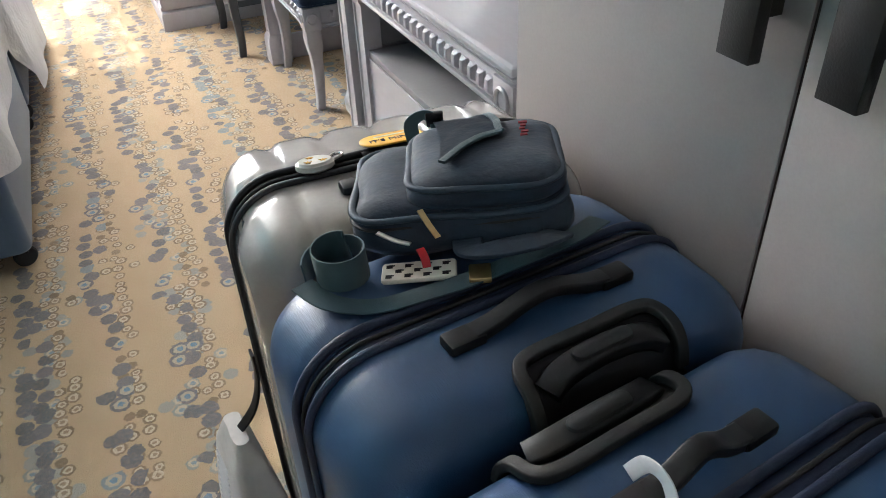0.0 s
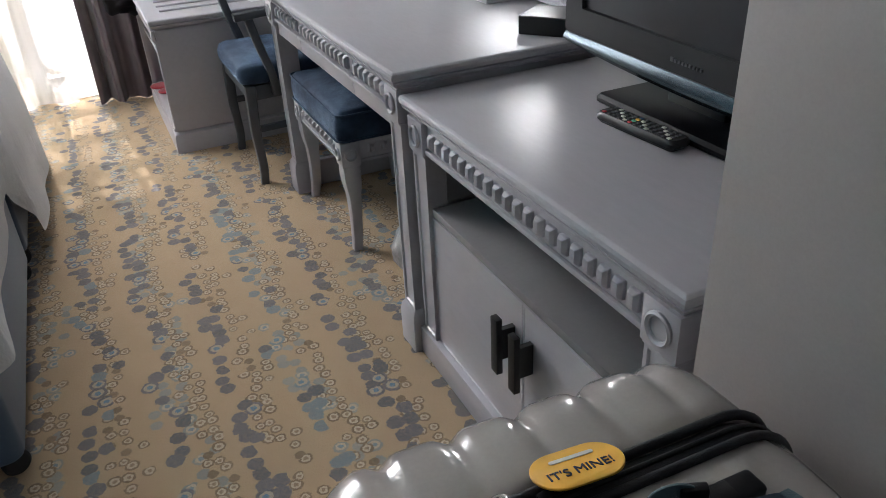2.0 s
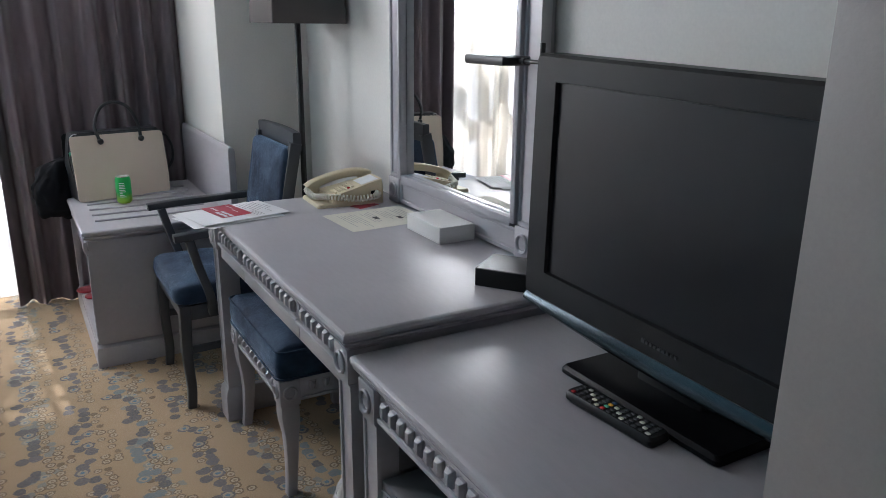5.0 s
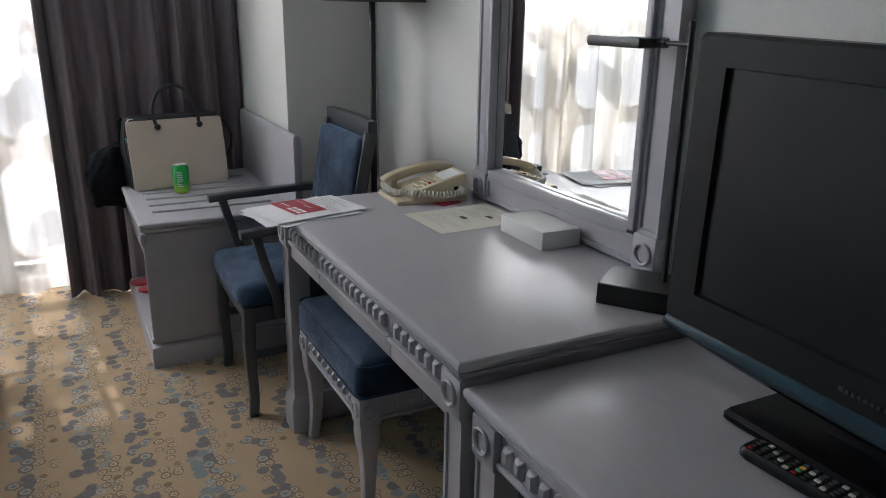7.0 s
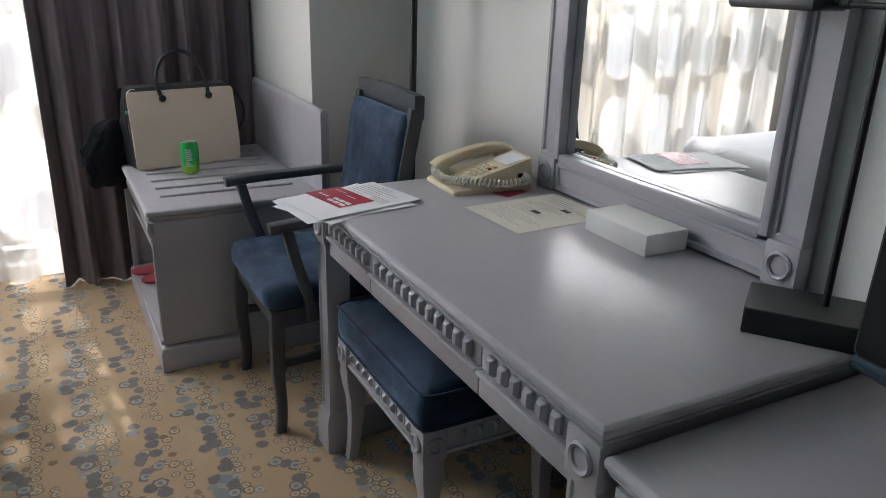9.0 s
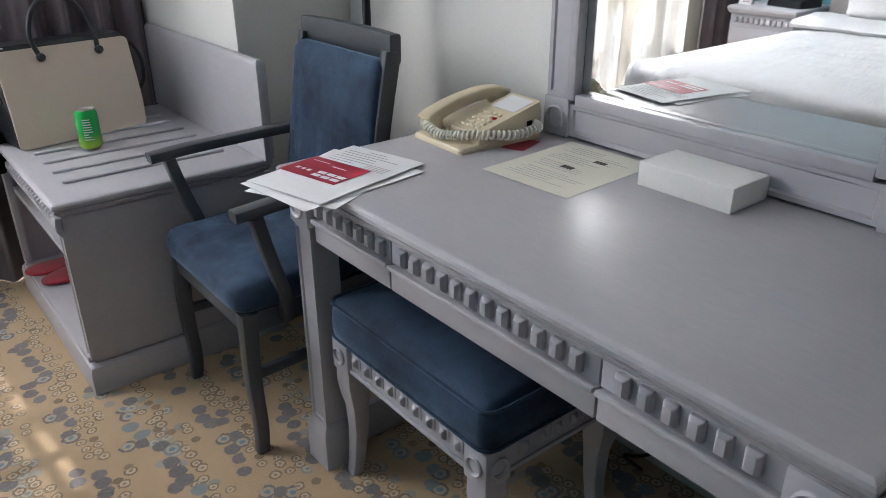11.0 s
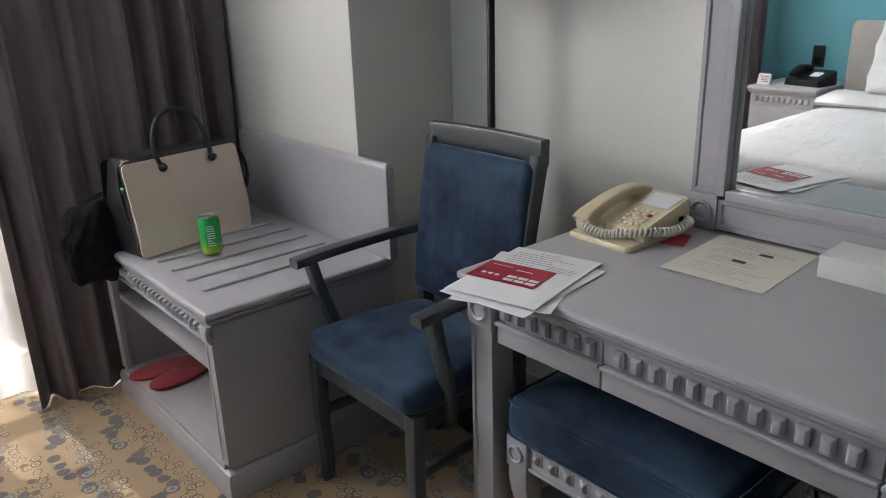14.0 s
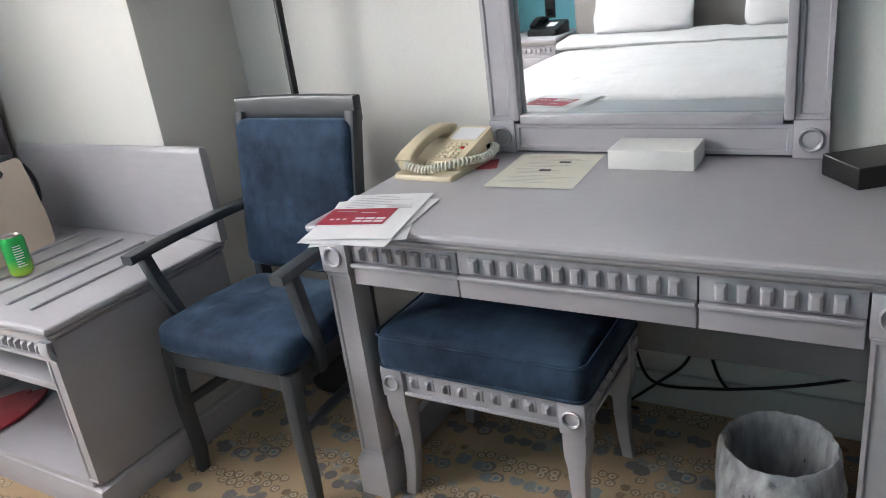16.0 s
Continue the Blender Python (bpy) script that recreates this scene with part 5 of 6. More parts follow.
part("strap", rod(st, 0.016, 0.004, up=(1, 0, 0)), BLACKL, hb)
part("ribbon", rod(arc([(-0.20, -0.045, 0.285), (-0.185, -0.055, 0.300), (-0.165, -0.050, 0.292), (-0.178, -0.060, 0.281), (-0.197, -0.058, 0.270), (-0.196, -0.062, 0.215)], 6), 0.0022, seg=6), PAPER, hb, "white knotted ribbon")
part("bottle_cap", turned([(0.014, 0.0), (0.015, 0.004), (0.015, 0.018), (0.012, 0.021)], 18, pose(-0.195, -0.048, 0.205, 0, -20, 0)), GREENK, hb, "green bottle cap in the side pocket")

can = thing("drink_can", pose(0.455, 4.220, BH), "green and lime drink can standing on the slats", "can")
part("body", turned([(0.024, 0.009), (0.031, 0.016), (0.033, 0.022), (0.033, 0.112), (0.031, 0.120), (0.0275, 0.127)], 28), CANP, can)
part("lid", turned([(0.0275, 0.1272), (0.028, 0.130), (0.026, 0.130), (0.0245, 0.1265), (0.002, 0.1262)], 28), CHROME, can, "silver can lid")
part("base", turned([(0.021, 0.0082), (0.0235, 0.0088), (0.0242, 0.0088)], 28), CHROME, can)
part("pull_tab", bx(-0.007, 0.012, -0.006, 0.006, 0.1266, 0.1285, bev=0.0008), CHROME, can)
bm = bmesh.new()
rq = random.Random(5)
for i in range(9):
    w0, z = radians(-128), 0.100 - 0.0075 * i
    span = radians(rq.uniform(22, 46))
    for k in range(4):
        u0, u1 = w0 + span * k / 4, w0 + span * (k + 1) / 4
        bm.faces.new([bm.verts.new((0.0334 * math.cos(u), 0.0334 * math.sin(u), zz)) for u, zz in ((u0, z), (u1, z), (u1, z + 0.003), (u0, z + 0.003))])
part("print", bm, PAPER, can, "unreadable pale lines of print")

def crumple(name, m, sx, sy, sz, material, label, category, seed, rough=0.3):
    bm = bmesh.new()
    bmesh.ops.create_icosphere(bm, subdivisions=5, radius=1.0)
    for v in bm.verts:
        n = v.co.normalized()
        k = 1 + rough * noise.noise(n * 1.7 + Vector((seed, 0, 0))) + rough * 0.6 * abs(noise.noise(n * 3 + Vector((0, seed, 0)))) + 0.015 * noise.noise(n * 9)
        v.co = Vector((n.x * sx, n.y * sy, n.z * sz)) * k
    return solo(name, bm, material, label, category, m, sharp=60)
crumple("folded_jacket", pose(0.216, 4.535, BH + 0.040, 0, 20, 10), 0.118, 0.070, 0.140, CLOTHK, "crumpled black jacket behind the handbag", "jacket", 3.0, 0.22)

slip = thing("slippers", pose(0.372, 4.468, 0.1045, 0, 0, 0), "pair of flat red felt slippers on the bench floor", "slippers")
for dx, dy, rz, z in ((-0.012, 0.044, 84, 0.0), (0.012, -0.048, 101, 0.004)):
    m = pose(dx, dy, z, 0, 0, rz)
    ol = []
    for k in range(36):
        w = 6.2832 * k / 36
        ol.append((0.053 * math.cos(w) * (1 + 0.22 * math.sin(w)), 0.134 * math.sin(w)))
    bm = bmesh.new()
    skin(bm, [[m @ Vector((a * s, b * s, zz)) for a, b in ol] for zz, s in ((0.0, 0.97), (0.003, 1.0), (0.009, 1.0), (0.011, 0.97))])
    sole = part("sole", bm, REDF, slip, "red felt sole")
    bm = bmesh.new()
    rings = []
    for k in range(9):
        b = 0.010 + 0.108 * k / 8
        wd = 0.052 * math.sqrt(max(0.02, 1 - (b / 0.128) ** 2)) * (1 + 0.22 * b / 0.128)
        hh3 = 0.007 * (1 - 0.6 * k / 8)
        rings.append([m @ Vector((wd * math.cos(math.pi * j / 10), b, 0.010 + hh3 * math.sin(math.pi * j / 10))) for j in range(11)])
    skin(bm, rings, cap=False, loop=False)
    part("vamp", bm, REDF, sole)

# ---- waste bin under the desk ----
wb = thing("waste_bin", pose(0.798, 2.222, 0), "grey waste bin lined with a thin white bag", "bin")
part("bucket", turned([(0.088, 0.0), (0.092, 0.006), (0.112, 0.245), (0.109, 0.245), (0.089, 0.012), (0.004, 0.010)], 32), BIN, wb)
bm = bmesh.new()
rings = []
for r, z, a in ((0.119, 0.105, 1.0), (0.126, 0.14, 1.0), (0.127, 0.18, 0.9), (0.122, 0.225, 0.6), (0.118, 0.252, 0.5), (0.113, 0.262, 0.4), (0.105, 0.256, 0.3), (0.101, 0.225, 0.4), (0.097, 0.16, 0.6), (0.091, 0.09, 0.8), (0.084, 0.03, 0.6)):
    ring = []
    for k in range(72):
        w = 6.2832 * k / 72
        c, n = math.cos(w), math.sin(w)
        q = r + a * 0.009 * noise.noise(Vector((c * 3, n * 3, z * 9))) + a * 0.004 * math.sin(w * 17 + z * 20)
        if r > 0.115 and z < 0.25:
            q += 0.045 * max(0.0, -c) ** 6 * math.sin(math.pi * min(1.0, (z - 0.09) / 0.17))
        ring.append((q * c, q * n, z + a * 0.012 * noise.noise(Vector((c * 2.4, n * 2.4, 5)))))
    rings.append(ring)
skin(bm, rings, cap=False)
part("liner", bm, LINER, wb, "thin white plastic bag", sharp=80)

# cables under the desk
for k, pts in enumerate((((1.236, 2.668, 0.30), (1.222, 2.650, 0.166), (1.215, 2.600, 0.085), (1.214, 2.46, 0.092), (1.216, 2.30, 0.125), (1.222, 2.14, 0.173), (1.236, 2.05, 0.21)),
                         ((1.236, 2.480, 0.27), (1.220, 2.513, 0.164), (1.212, 2.590, 0.088), (1.204, 2.665, 0.022), (1.190, 2.700, 0.008), (1.185, 2.640, 0.006)),
                         ((1.236, 2.465, 0.25), (1.222, 2.430, 0.143), (1.216, 2.400, 0.100)))):
    solo("cable", rod(arc(pts, 8), 0.0045, seg=6), BLACK, "loose black power cable against the wall under the desk", "cable", group="cables under the desk", sharp=70)

# ---- nightstand things ----
np_ = thing("nightstand_phone", pose(-2.24, 4.29, 0.648, 0, 0, 8) @ Matrix.Diagonal((1.05, 1.28, 1.05, 1)), "black desk telephone on the nightstand", "telephone")
b2 = wedge(-0.10, 0.10, -0.095, 0.095, 0.035, 0.085)
b2.transform(pose(0, 0, 0, 0, 0, 180))
part("body", b2, BLACK, np_)
part("handset", rod(arc([(-0.09, 0.055, 0.085), (-0.03, 0.055, 0.105), (0.03, 0.055, 0.095), (0.09, 0.055, 0.062)], 6), 0.040, 0.026), BLACK, np_)
pc = part("number_card", bx(-0.035, 0.035, -0.025, 0.025, 0.0, 0.001), PAPER, np_, loc=(0.0, -0.03, 0.065))
pc.rotation_euler = (0, radians(14), 0)
tc_ = thing("tent_card", pose(-2.10, 4.53, 0.648, 0, 0, 5), "small white printed tent card on the nightstand", "sign")
bm = bmesh.new()
skin(bm, [[(-0.02, y, 0.0), (0.0, y, 0.07), (0.02, y, 0.0), (0.018, y, 0.0), (0.0, y, 0.066), (-0.018, y, 0.0)] for y in (-0.045, 0.045)])
part("card", bm, PAPER, tc_)
bm = bmesh.new()
for i in range(4):
    z = 0.05 - 0.011 * i
    x = 0.02 * (1 - z / 0.07) + 0.0006
    bm.faces.new([bm.verts.new(p) for p in ((x, -0.034, z), (x, 0.030 - 0.004 * i, z), (x - 0.0013, 0.030 - 0.004 * i, z + 0.0045), (x - 0.0013, -0.034, z + 0.0045))])
part("print", bm, REDC, tc_, "red bars of print")
sw = thing("wall_socket", pose(WEST, 4.39, 0.77), "black wall socket plate above the nightstand", "socket")
part("plate", bx(0.0, 0.010, -0.04, 0.04, -0.04, 0.10, bev=0.002), BLACK, sw)
part("insert", bx(0.010, 0.013, -0.024, 0.024, -0.020, 0.028, bev=0.001), GLOSS, sw)

# ---- suitcases against the wardrobe ----
def shell_half(s, half, thick, z0, z1, r, gap, ribs):
    bm = bmesh.new()
    lev = [(gap, 0.004), (gap + 0.004, 0.0), (0.05, 0.0), (thick - 0.060, 0.001), (thick - 0.040, 0.004), (thick - 0.024, 0.010), (thick - 0.012, 0.019), (thick - 0.004, 0.032), (thick, 0.055), (thick, 0.10), (thick, 0.16)]
    rings = []
    for y, i in lev:
        row = []
        for a, b in rrect(-half + i, half - i, z0 + i, z1 - i, max(r - i * 0.6, 0.02), 9, 40):
            g = 0.0
            if ribs and y > 0.03:
                g = (0.5 + 0.5 * math.cos(6.2832 * a / 0.076)) ** 5 * 0.007 * min(1.0, (y - 0.03) / 0.03)
            yy = y - (g if y > thick - 0.03 else 0.0)
            k = (b - (z0 + z1) / 2) / ((z1 - z0) / 2)
            row.append((a, s * yy, b - (g * math.copysign(1, k) if abs(k) > 0.8 else 0.0)))
        rings.append(row)
    skin(bm, rings)
    return bm


def suitcase(m, label, shell_mat, zip_mat, half, thick, h, ribs=False):
    sc = thing("suitcase", m, label, "suitcase", group="suitcases by the wardrobe")
    z0, z1, r = 0.052, h, 0.078
    for s in (-1, 1):
        sh = part("shell", shell_half(s, half, thick, z0, z1, r, 0.013, ribs), shell_mat, sc, sharp=55)
        part("zip_lip", rod([(a, s * 0.0165, b) for a, b in rrect(-half - 0.001, half + 0.001, z0 - 0.001, z1 + 0.001, r, 9, 6)], 0.0052, seg=8, up=(0, 1, 0), close=True), zip_mat, sh, sharp=70)
    bm = bmesh.new()
    skin(bm, [[(a, y, b) for a, b in rrect(-half + i, half - i, z0 + i, z1 - i, r, 9, 6)] for y, i in ((-0.0125, 0.004), (-0.006, 0.001), (0.006, 0.001), (0.0125, 0.004))], cap=False)
    part("zip_band", bm, zip_mat, sc)
    part("zip_teeth", rod([(a, 0.0, b) for a, b in rrect(-half - 0.0005, half + 0.0005, z0 - 0.0005, z1 + 0.0005, r, 9, 6)], 0.0026, seg=6, up=(0, 1, 0), close=True), RUBBER, sc, sharp=70)
    for x in (-half + 0.06, half - 0.06):
        for y in (-thick + 0.045, thick - 0.045):
            hs2 = part("wheel_housing", bx(x - 0.026, x + 0.026, y - 0.022, y + 0.022, 0.040, 0.066, bev=0.006), BLACK, sc)
            part("wheel", turned([(0.006, -0.011), (0.020, -0.011), (0.0235, -0.006), (0.0235, 0.006), (0.020, 0.011), (0.006, 0.011)], 18, pose(x, y, 0.0235, 90, 0, 15)), RUBBER, hs2)
    return sc


def carry(sc, x0, x1, y, z, mat=BLACK):
    pts = arc([(x0, y, z + 0.004), (x0 + 0.03, y, z + 0.009), ((x0 + x1) / 2, y, z + 0.024), (x1 - 0.03, y, z + 0.009), (x1, y, z + 0.004)], 6)
    n = len(pts)
    w = [0.023 - 0.003 * math.sin(math.pi * i / (n - 1)) for i in range(n)]
    hd = part("carry_handle", rod(pts, w, 0.012), mat, sc, "black moulded carry handle", sharp=50)
    for x in (x0 - 0.002, x1 + 0.002):
        part("end_cap", bx(x - 0.020, x + 0.020, y - 0.013, y + 0.013, z - 0.004, z + 0.011, bev=0.004), BLACK, hd)


def trolley(sc, x0, x1, s, thick, h):
    """The sunk telescopic handle at the edge of the back shell."""
    ye, yi = s * (thick + 0.002), s * (thick - 0.046)
    pts = arc([(x0, ye, h - 0.075), (x0, ye, h - 0.034), (x0, s * (thick - 0.012), h - 0.006), (x0 + 0.004, s * (thick - 0.036), h + 0.003), (x0 + 0.024, yi, h + 0.005), ((x0 + x1) / 2, yi, h + 0.005), (x1 - 0.024, yi, h + 0.005), (x1 - 0.004, s * (thick - 0.036), h + 0.003), (x1, s * (thick - 0.012), h - 0.006), (x1, ye, h - 0.034), (x1, ye, h - 0.075)], 5)
    fr = part("trolley_surround", rod(pts, 0.013, 0.010), RUBBER, sc, "black rubber surround", sharp=60)
    bm = bmesh.new()
    rows = [[(x, s * yy, z) for yy, z in ((thick - 0.043, h + 0.0005), (thick - 0.030, h - 0.004), (thick - 0.013, h - 0.013), (thick - 0.003, h - 0.026), (thick + 0.0015, h - 0.050), (thick + 0.0015, h - 0.075))] for x in (x0, x1)]
    skin(bm, rows, cap=False, loop=False)
    part("trolley_well", bm, BLACK, fr)
    gp = arc([(x0 + 0.018, s * (thick - 0.012), h - 0.012), (x0 + 0.040, s * (thick - 0.018), h - 0.003), ((x0 + x1) / 2, s * (thick - 0.020), h + 0.001), (x1 - 0.040, s * (thick - 0.018), h - 0.003), (x1 - 0.018, s * (thick - 0.012), h - 0.012)], 6)
    g = part("trolley_grip", rod(gp, 0.026, 0.016), BLACK, sc, "black telescopic grip", sharp=60)
    bm = bmesh.new()
    slab(bm, -0.034, 0.034, -0.009, 0.009, [(0, 0), (0.001, 0.003), (0.004, 0.005)], 0.009, 4)
    part("release_button", bm, RUBBER, g, loc=((x0 + x1) / 2, s * (thick - 0.020), h + 0.0086))


SY = 0.858
silver = suitcase(pose(0.305, SY, 0, 0, 0, -1.0), "large glossy silver hard-shell suitcase with black zip", SILV, ZIPT, 0.236, 0.150, 0.728, True)
carry(silver, -0.075, 0.115, -0.062, 0.726)
part("zip_pull", rod(arc([(-0.045, 0.004, 0.733), (-0.010, 0.008, 0.737), (0.010, 0.010, 0.734)], 5), 0.011, 0.004), BLACK, silver)
part("maker_mark", bx(-0.115, -0.075, -0.1525, -0.1505, 0.585, 0.592), SILV, silver, "raised maker's mark as a plain bar")
blue = suitcase(pose(0.298, 0.535, 0, 0, 0, 5.5), "large matt blue hard-shell suitcase with navy zip", BLUEC, NAVYZ, 0.233, 0.148, 0.730)
carry(blue, -0.080, 0.094, -0.050, 0.729)
trolley(blue, -0.066, 0.102, -1, 0.148, 0.730)
part("label", bx(0.058, 0.078, -0.139, -0.123, 0.7245, 0.7260), IVORY, blue, "small cream luggage sticker")
blue2 = suitcase(pose(0.309, 0.222, 0, 0, 0, 7.5), "matt blue hard-shell suitcase with white tag loop", BLUEC, NAVYZ, 0.233, 0.148, 0.722)
carry(blue2, -0.040, 0.082, 0.048, 0.721)
trolley(blue2, -0.094, 0.078, 1, 0.148, 0.722)
part("tag_loop", rod(arc([(-0.030, 0.070, 0.728), (-0.028, 0.056, 0.752), (-0.028, 0.036, 0.752), (-0.030, 0.020, 0.728)], 6), 0.014, 0.0012, up=(1, 0, 0)), PAPER, blue2, "white paper tag loop")

# tags on the silver case
disc = thing("luggage_disc", pose(0.194, 0.862, 0.737, -10, 4, 10), "round ivory luggage lock with yellow stars", "lock")
part("body", turned([(0.020, -0.006), (0.0235, -0.003), (0.0235, 0.003), (0.020, 0.0065), (0.001, 0.0068)], 28, Matrix.Diagonal((1.12, 0.92, 1, 1))), IVORY, disc)
part("shackle", rod(arc([(0.020, 0.006, 0.002), (0.034, 0.012, 0.004), (0.042, 0.006, 0.004), (0.036, -0.002, 0.004), (0.022, -0.004, 0.002)], 6), 0.0024, seg=8), CHROME, disc)
for x, y in ((-0.012, -0.006), (0.008, -0.009), (-0.002, 0.010)):
    bm = bmesh.new()
    skin(bm, [[(x + q * math.cos(6.2832 * k / 10 + 1.2), y + q * math.sin(6.2832 * k / 10 + 1.2), z) for k in range(10) for q in [0.0055 if k % 2 == 0 else 0.0022]] for z in (0.0066, 0.0074)])
    part("star", bm, YELL, disc)

ytag = thing("luggage_tag", pose(0.306, 0.874, 0.742, -12, 0, -5) @ Matrix.Diagonal((0.86, 0.86, 1, 1)), "yellow oval luggage tag with dark blue lettering", "tag")
bm = bmesh.new()
slab(bm, -0.052, 0.052, -0.031, 0.031, [(0.001, -0.0015), (0, -0.0008), (0, 0.0008), (0.001, 0.0015)], 0.031, 12)
part("plate", bm, YELL, ytag)
w = part("lettering", words("IT'S MINE!", 0.0175), NAVYZ, ytag, "dark blue capital letters", loc=(0.0, -0.009, 0.0018))
bm = bmesh.new()
slab(bm, -0.026, 0.026, 0.011, 0.0165, [(0, 0.001), (0, 0.0022)], 0.0026, 4)
part("slot", bm, IVORY, ytag)

# ---- small backpack lying on the cases ----
bp = thing("backpack", pose(0.314, 0.658, 0.741, 0, -4, -25.0) @ Matrix.Diagonal((0.87, 0.74, 0.60, 1)), "small worn slate-blue nylon backpack lying across two suitcases", "backpack")
def soft(x0, x1, y0, y1, z0, z1, r, seed, lump=0.006, top=0.72):
    """A stuffed fabric compartment with slack sides."""
    bm = bmesh.new()
    h = z1 - z0
    lev = [(0.020, 0.0), (0.004, 0.06), (-0.004, 0.25), (-0.004, 0.5), (0.002, 0.72), (0.010, 0.86), (0.022, 0.95), (0.040, 1.0)]
    rings = [[(a, b, z0 + h * f) for a, b in rrect(x0 + i, x1 - i, y0 + i, y1 - i, max(r - i * 0.6, 0.01), 6, 12)] for i, f in lev]
    cx, cy = (x0 + x1) / 2, (y0 + y1) / 2
    last = rings[-1]
    for k in range(1, 9):
        s = 1 - k / 9
        rings.append([(cx + (a - cx) * s, cy + (b - cy) * s, z1 + 0.004 * (1 - s * s)) for a, b, _ in last])
    skin(bm, rings)
    for v in bm.verts:
        q = v.co * 13 + Vector((seed, 0, 0))
        v.co += Vector((noise.noise(q), noise.noise(q + Vector((7, 0, 0))), noise.noise(q + Vector((0, 9, 0))) * 1.2)) * lump + Vector((0, 0, 1)) * noise.noise(v.co * 32) * lump * 0.4
    return bm
part("body", soft(-0.142, 0.128, -0.105, 0.115, 0.0, 0.098, 0.045, 1.0), PACK, bp, sharp=60)
part("front_pocket", soft(-0.066, 0.122, -0.096, 0.098, 0.080, 0.142, 0.038, 4.0, 0.004), PACK, bp, sharp=60)
for (x0, x1, y0, y1, z, g) in ((-0.064, 0.120, -0.094, 0.096, 0.122, 0.0), (-0.138, 0.124, -0.101, 0.111, 0.078, 1.0)):
    lp = []
    for a, b in rrect(x0, x1, y0, y1, 0.040, 6, 8):
        q = Vector((a, b, z)) * 13
        lp.append((a + 0.003 * noise.noise(q), b + 0.003 * noise.noise(q + Vector((3, 0, 0))), z + 0.005 * noise.noise(q + Vector((0, 5, 0)))))
    part("piping", rod(lp, 0.0056, seg=8, close=True), PIPE, bp, sharp=70)
    part("zip", rod([(a * 1.012, b * 1.012, zz - 0.016) for a, b, zz in lp], 0.0034, seg=6, close=True), ZIPT, bp, sharp=70)
# draped flap with webbing edge
bm = bmesh.new()
rows = []
corner = [Vector(p) for p in ((-0.036, 0.100, 0.138), (0.036, 0.106, 0.140), (0.056, 0.026, 0.153), (-0.018, -0.054, 0.153))]
for j in range(13):
    v = j / 12
    row = []
    for i in range(11):
        u = i / 10
        q = corner[0].lerp(corner[1], u).lerp(corner[3].lerp(corner[2], u), v)
        q += Vector((0.004 * math.sin(v * 5), 0.010 * math.sin(u * 3.14) * v, 0.008 * math.sin(u * 3.14) * math.sin(v * 2.6) + 0.004 * noise.noise(Vector((u * 4, v * 4, 2)))))
        row.append(q)
    rows.append(row)
skin(bm, rows, cap=False, loop=False)
bmesh.ops.solidify(bm, geom=list(bm.faces), thickness=0.003)
part("flap", bm, PACK, bp, sharp=70)
part("flap_binding", rod([rows[-1][i] for i in range(11)], 0.010, 0.006), WEB, bp, "faded teal webbing edge", sharp=60)
part("flap_binding", rod([rows[j][-1] for j in range(13)], 0.010, 0.006), WEB, bp, sharp=60)
part("grab_loop", rod(arc([(-0.064, 0.100, 0.100), (-0.066, 0.112, 0.132), (-0.048, 0.116, 0.146), (-0.032, 0.112, 0.132), (-0.030, 0.104, 0.110)], 6), 0.020, 0.003, up=(0, 1, 0)), WEB, bp, "teal webbing loop", sharp=60)
part("buckle", bx(-0.046, -0.022, 0.110, 0.122, 0.120, 0.150, bev=0.003), BLACK, bp)
bm = bmesh.new()
for i in range(5):
    y = 0.060 - i * 0.010
    box(bm, 0.076 + 0.002 * (i % 2), 0.087 - 0.002 * (i % 3), y - 0.0028, y + 0.0028, 0.1440, 0.1462)
part("embroidery", bm, EMBR, bp, "faded red embroidered lettering as plain bars")
pulls = (((-0.052, -0.103, 0.098), (-0.042, -0.122, 0.082), (-0.032, -0.136, 0.066), BRASS), ((-0.105, -0.116, 0.070), (-0.085, -0.124, 0.058), (-0.066, -0.132, 0.054), CHROME))
for a, b, c, mt in pulls:
    part("zip_pull", rod(arc([a, b, c], 5), 0.0075, 0.003), mt, bp, "metal zip pull")
part("zip_pull", rod(arc([(-0.055, -0.140, 0.050), (-0.050, -0.150, 0.040), (-0.048, -0.158, 0.026)], 4), 0.010, 0.005), REDP, bp, "red cord zip pull")
# spare webbing: a standing curl, a strap on the case and a shoulder strap
curl = [(-0.152 + (0.022 + 0.0022 * w) * math.cos(w + 1.0), -0.150 + (0.026 + 0.0026 * w) * math.sin(w + 1.0), 0.058 - 0.0034 * w) for w in [0.3 * k for k in range(30)]]
part("strap_curl", rod(curl, 0.002, 0.060), WEB, bp, "curled teal webbing strap", sharp=60)
part("strap", rod(arc([(-0.196, -0.168, 0.020), (-0.160, -0.200, 0.008), (-0.108, -0.212, 0.005), (-0.050, -0.196, 0.008), (0.011, -0.172, 0.012), (0.070, -0.140, 0.016), (0.126, -0.105, 0.018), (0.165, -0.060, 0.012)], 6), 0.030, 0.003), WEB, bp, "flat teal webbing strap", sharp=60)
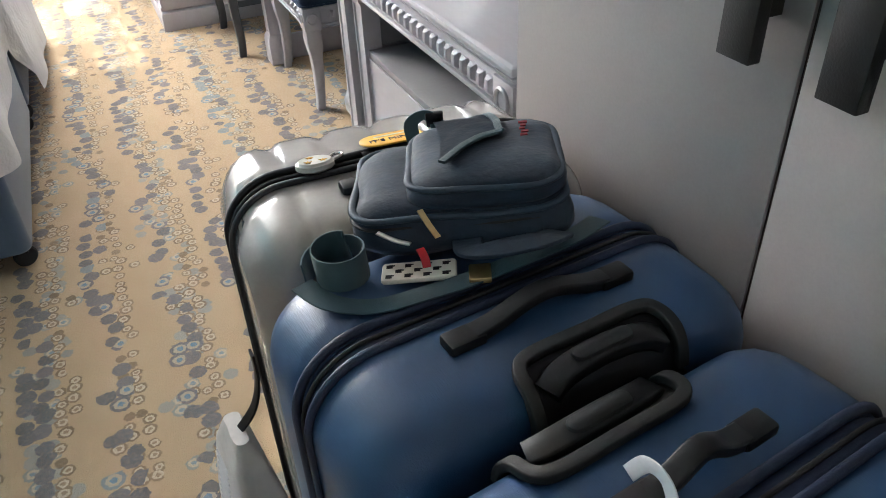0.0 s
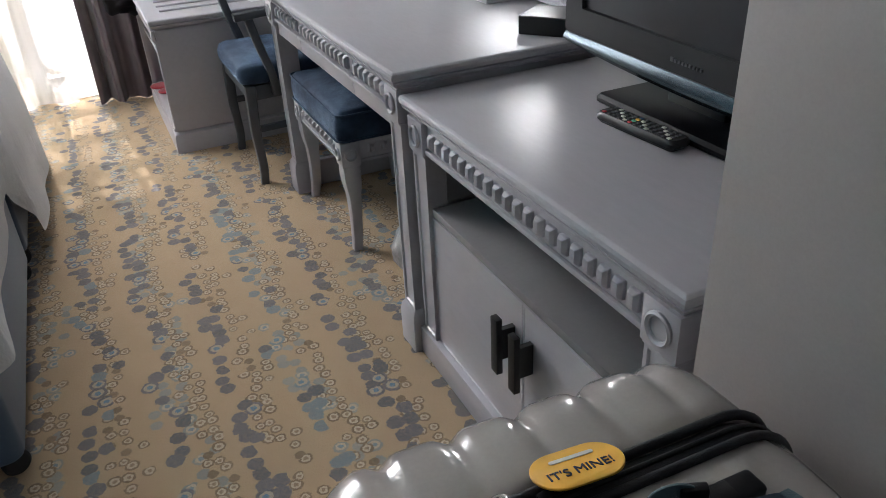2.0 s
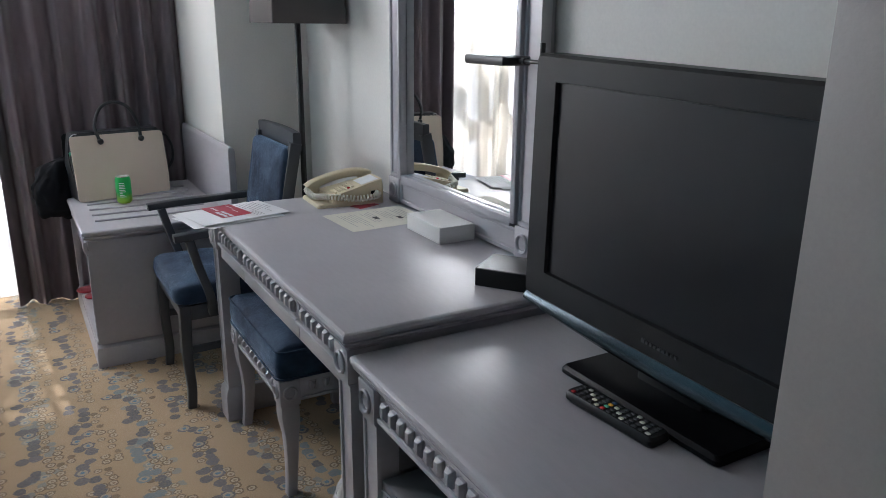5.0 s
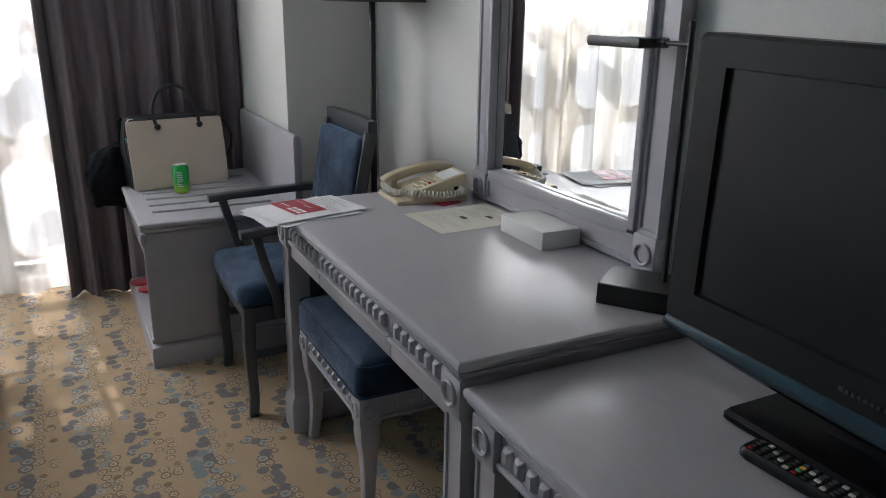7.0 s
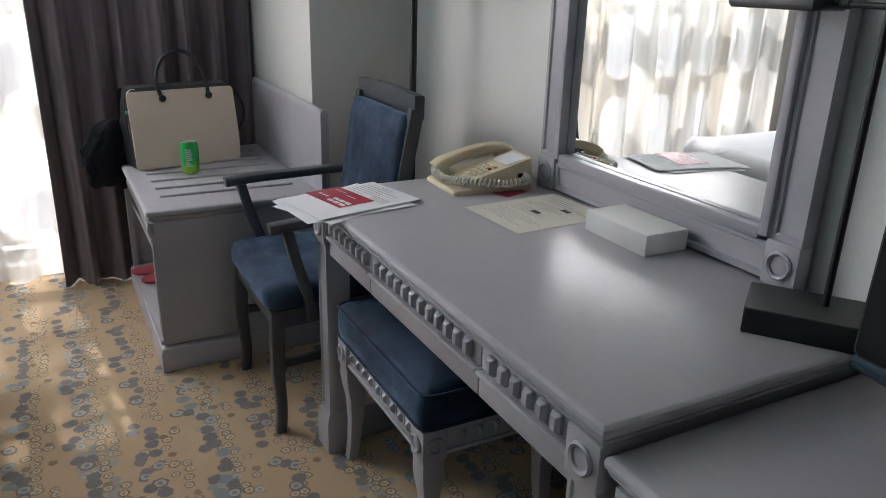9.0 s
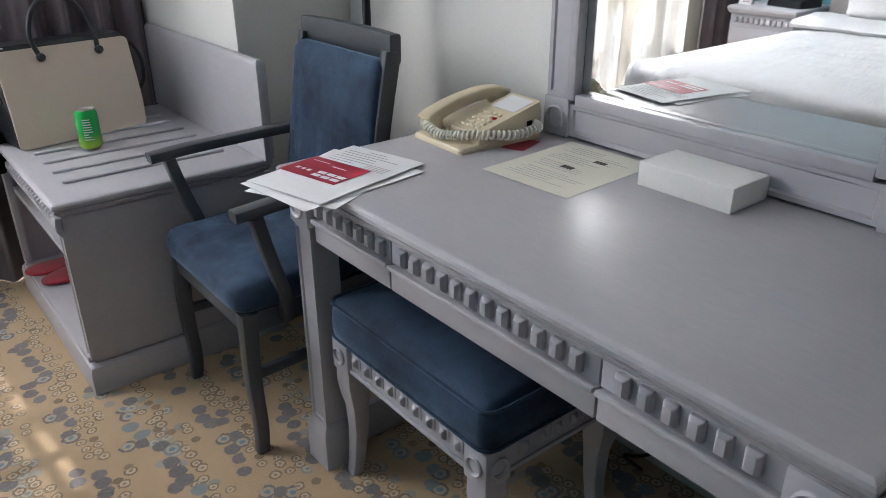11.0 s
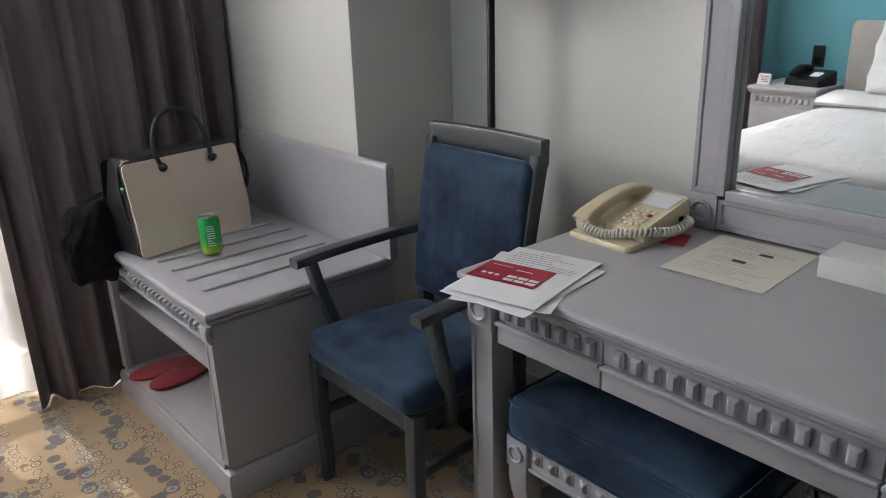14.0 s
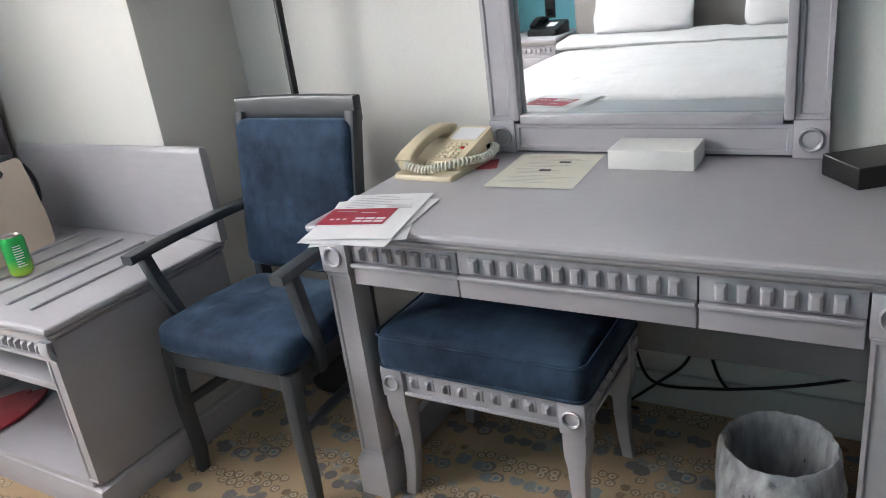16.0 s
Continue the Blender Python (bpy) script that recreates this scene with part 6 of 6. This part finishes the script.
part("shoulder_strap", rod(arc([(0.000, -0.108, 0.030), (0.006, -0.150, 0.046), (0.040, -0.168, 0.062), (0.085, -0.150, 0.056), (0.110, -0.112, 0.034)], 6), 0.036, 0.008), PACK, bp, "padded navy shoulder strap", sharp=60)
part("slider", bx(0.000, 0.026, -0.186, -0.152, 0.008, 0.020, bev=0.002), BRASS, bp)
charm = part("charm", bx(-0.104, -0.014, -0.168, -0.126, 0.002, 0.014, bev=0.005), IVORY, bp, "houndstooth fabric charm")
bm = bmesh.new()
for i in range(7):
    for j in range(3):
        x, y = -0.098 + 0.0112 * i, -0.164 + 0.0112 * j
        if (i + j) % 2 == 0:
            box(bm, x, x + 0.0075, y, y + 0.0075, 0.0142, 0.0147)
            box(bm, x + 0.0075, x + 0.0100, y + 0.0045, y + 0.0070, 0.0142, 0.0147)
part("check", bm, BLACK, charm)

# ---- carrier bag hanging at the case's side ----
cbag = thing("carrier_bag", pose(0.010, 0.870, 0.0, 0, 0, 6), "white striped paper carrier bag slumped on the carpet beside a suitcase", "bag")
bm = bmesh.new()
rings = []
for k, (z, hx, hy2) in enumerate(((0.0, 0.048, 0.105), (0.02, 0.051, 0.108), (0.12, 0.046, 0.098), (0.20, 0.036, 0.078), (0.27, 0.024, 0.054), (0.315, 0.012, 0.036))):
    rings.append([(a + 0.006 * noise.noise(Vector((a * 20, b * 20, z * 12))), b + 0.008 * noise.noise(Vector((b * 18, a * 10, z * 14))), z) for a, b in rrect(-hx, hx, -hy2, hy2, 0.01, 3, 8)])
skin(bm, rings)
part("body", bm, CARRIER, cbag, sharp=40)
bm = bmesh.new()
for i in range(18):
    z = 0.05 + 0.013 * i
    hx = 0.0475 - 0.020 * max(0, z - 0.12) / 0.15
    box(bm, -hx - 0.009, -hx - 0.0065, -0.060 + z * 0.08, 0.015, z, z + 0.003)
part("stripes", bm, INK, cbag, "thin grey printed stripes")
part("handle", rod(arc([(0.0, 0.0, 0.305), (0.030, -0.018, 0.36), (0.044, -0.028, 0.42), (0.044, -0.034, 0.48)], 6), 0.016, 0.004, up=(1, 0, 0)), BLACK, cbag, "black strap")
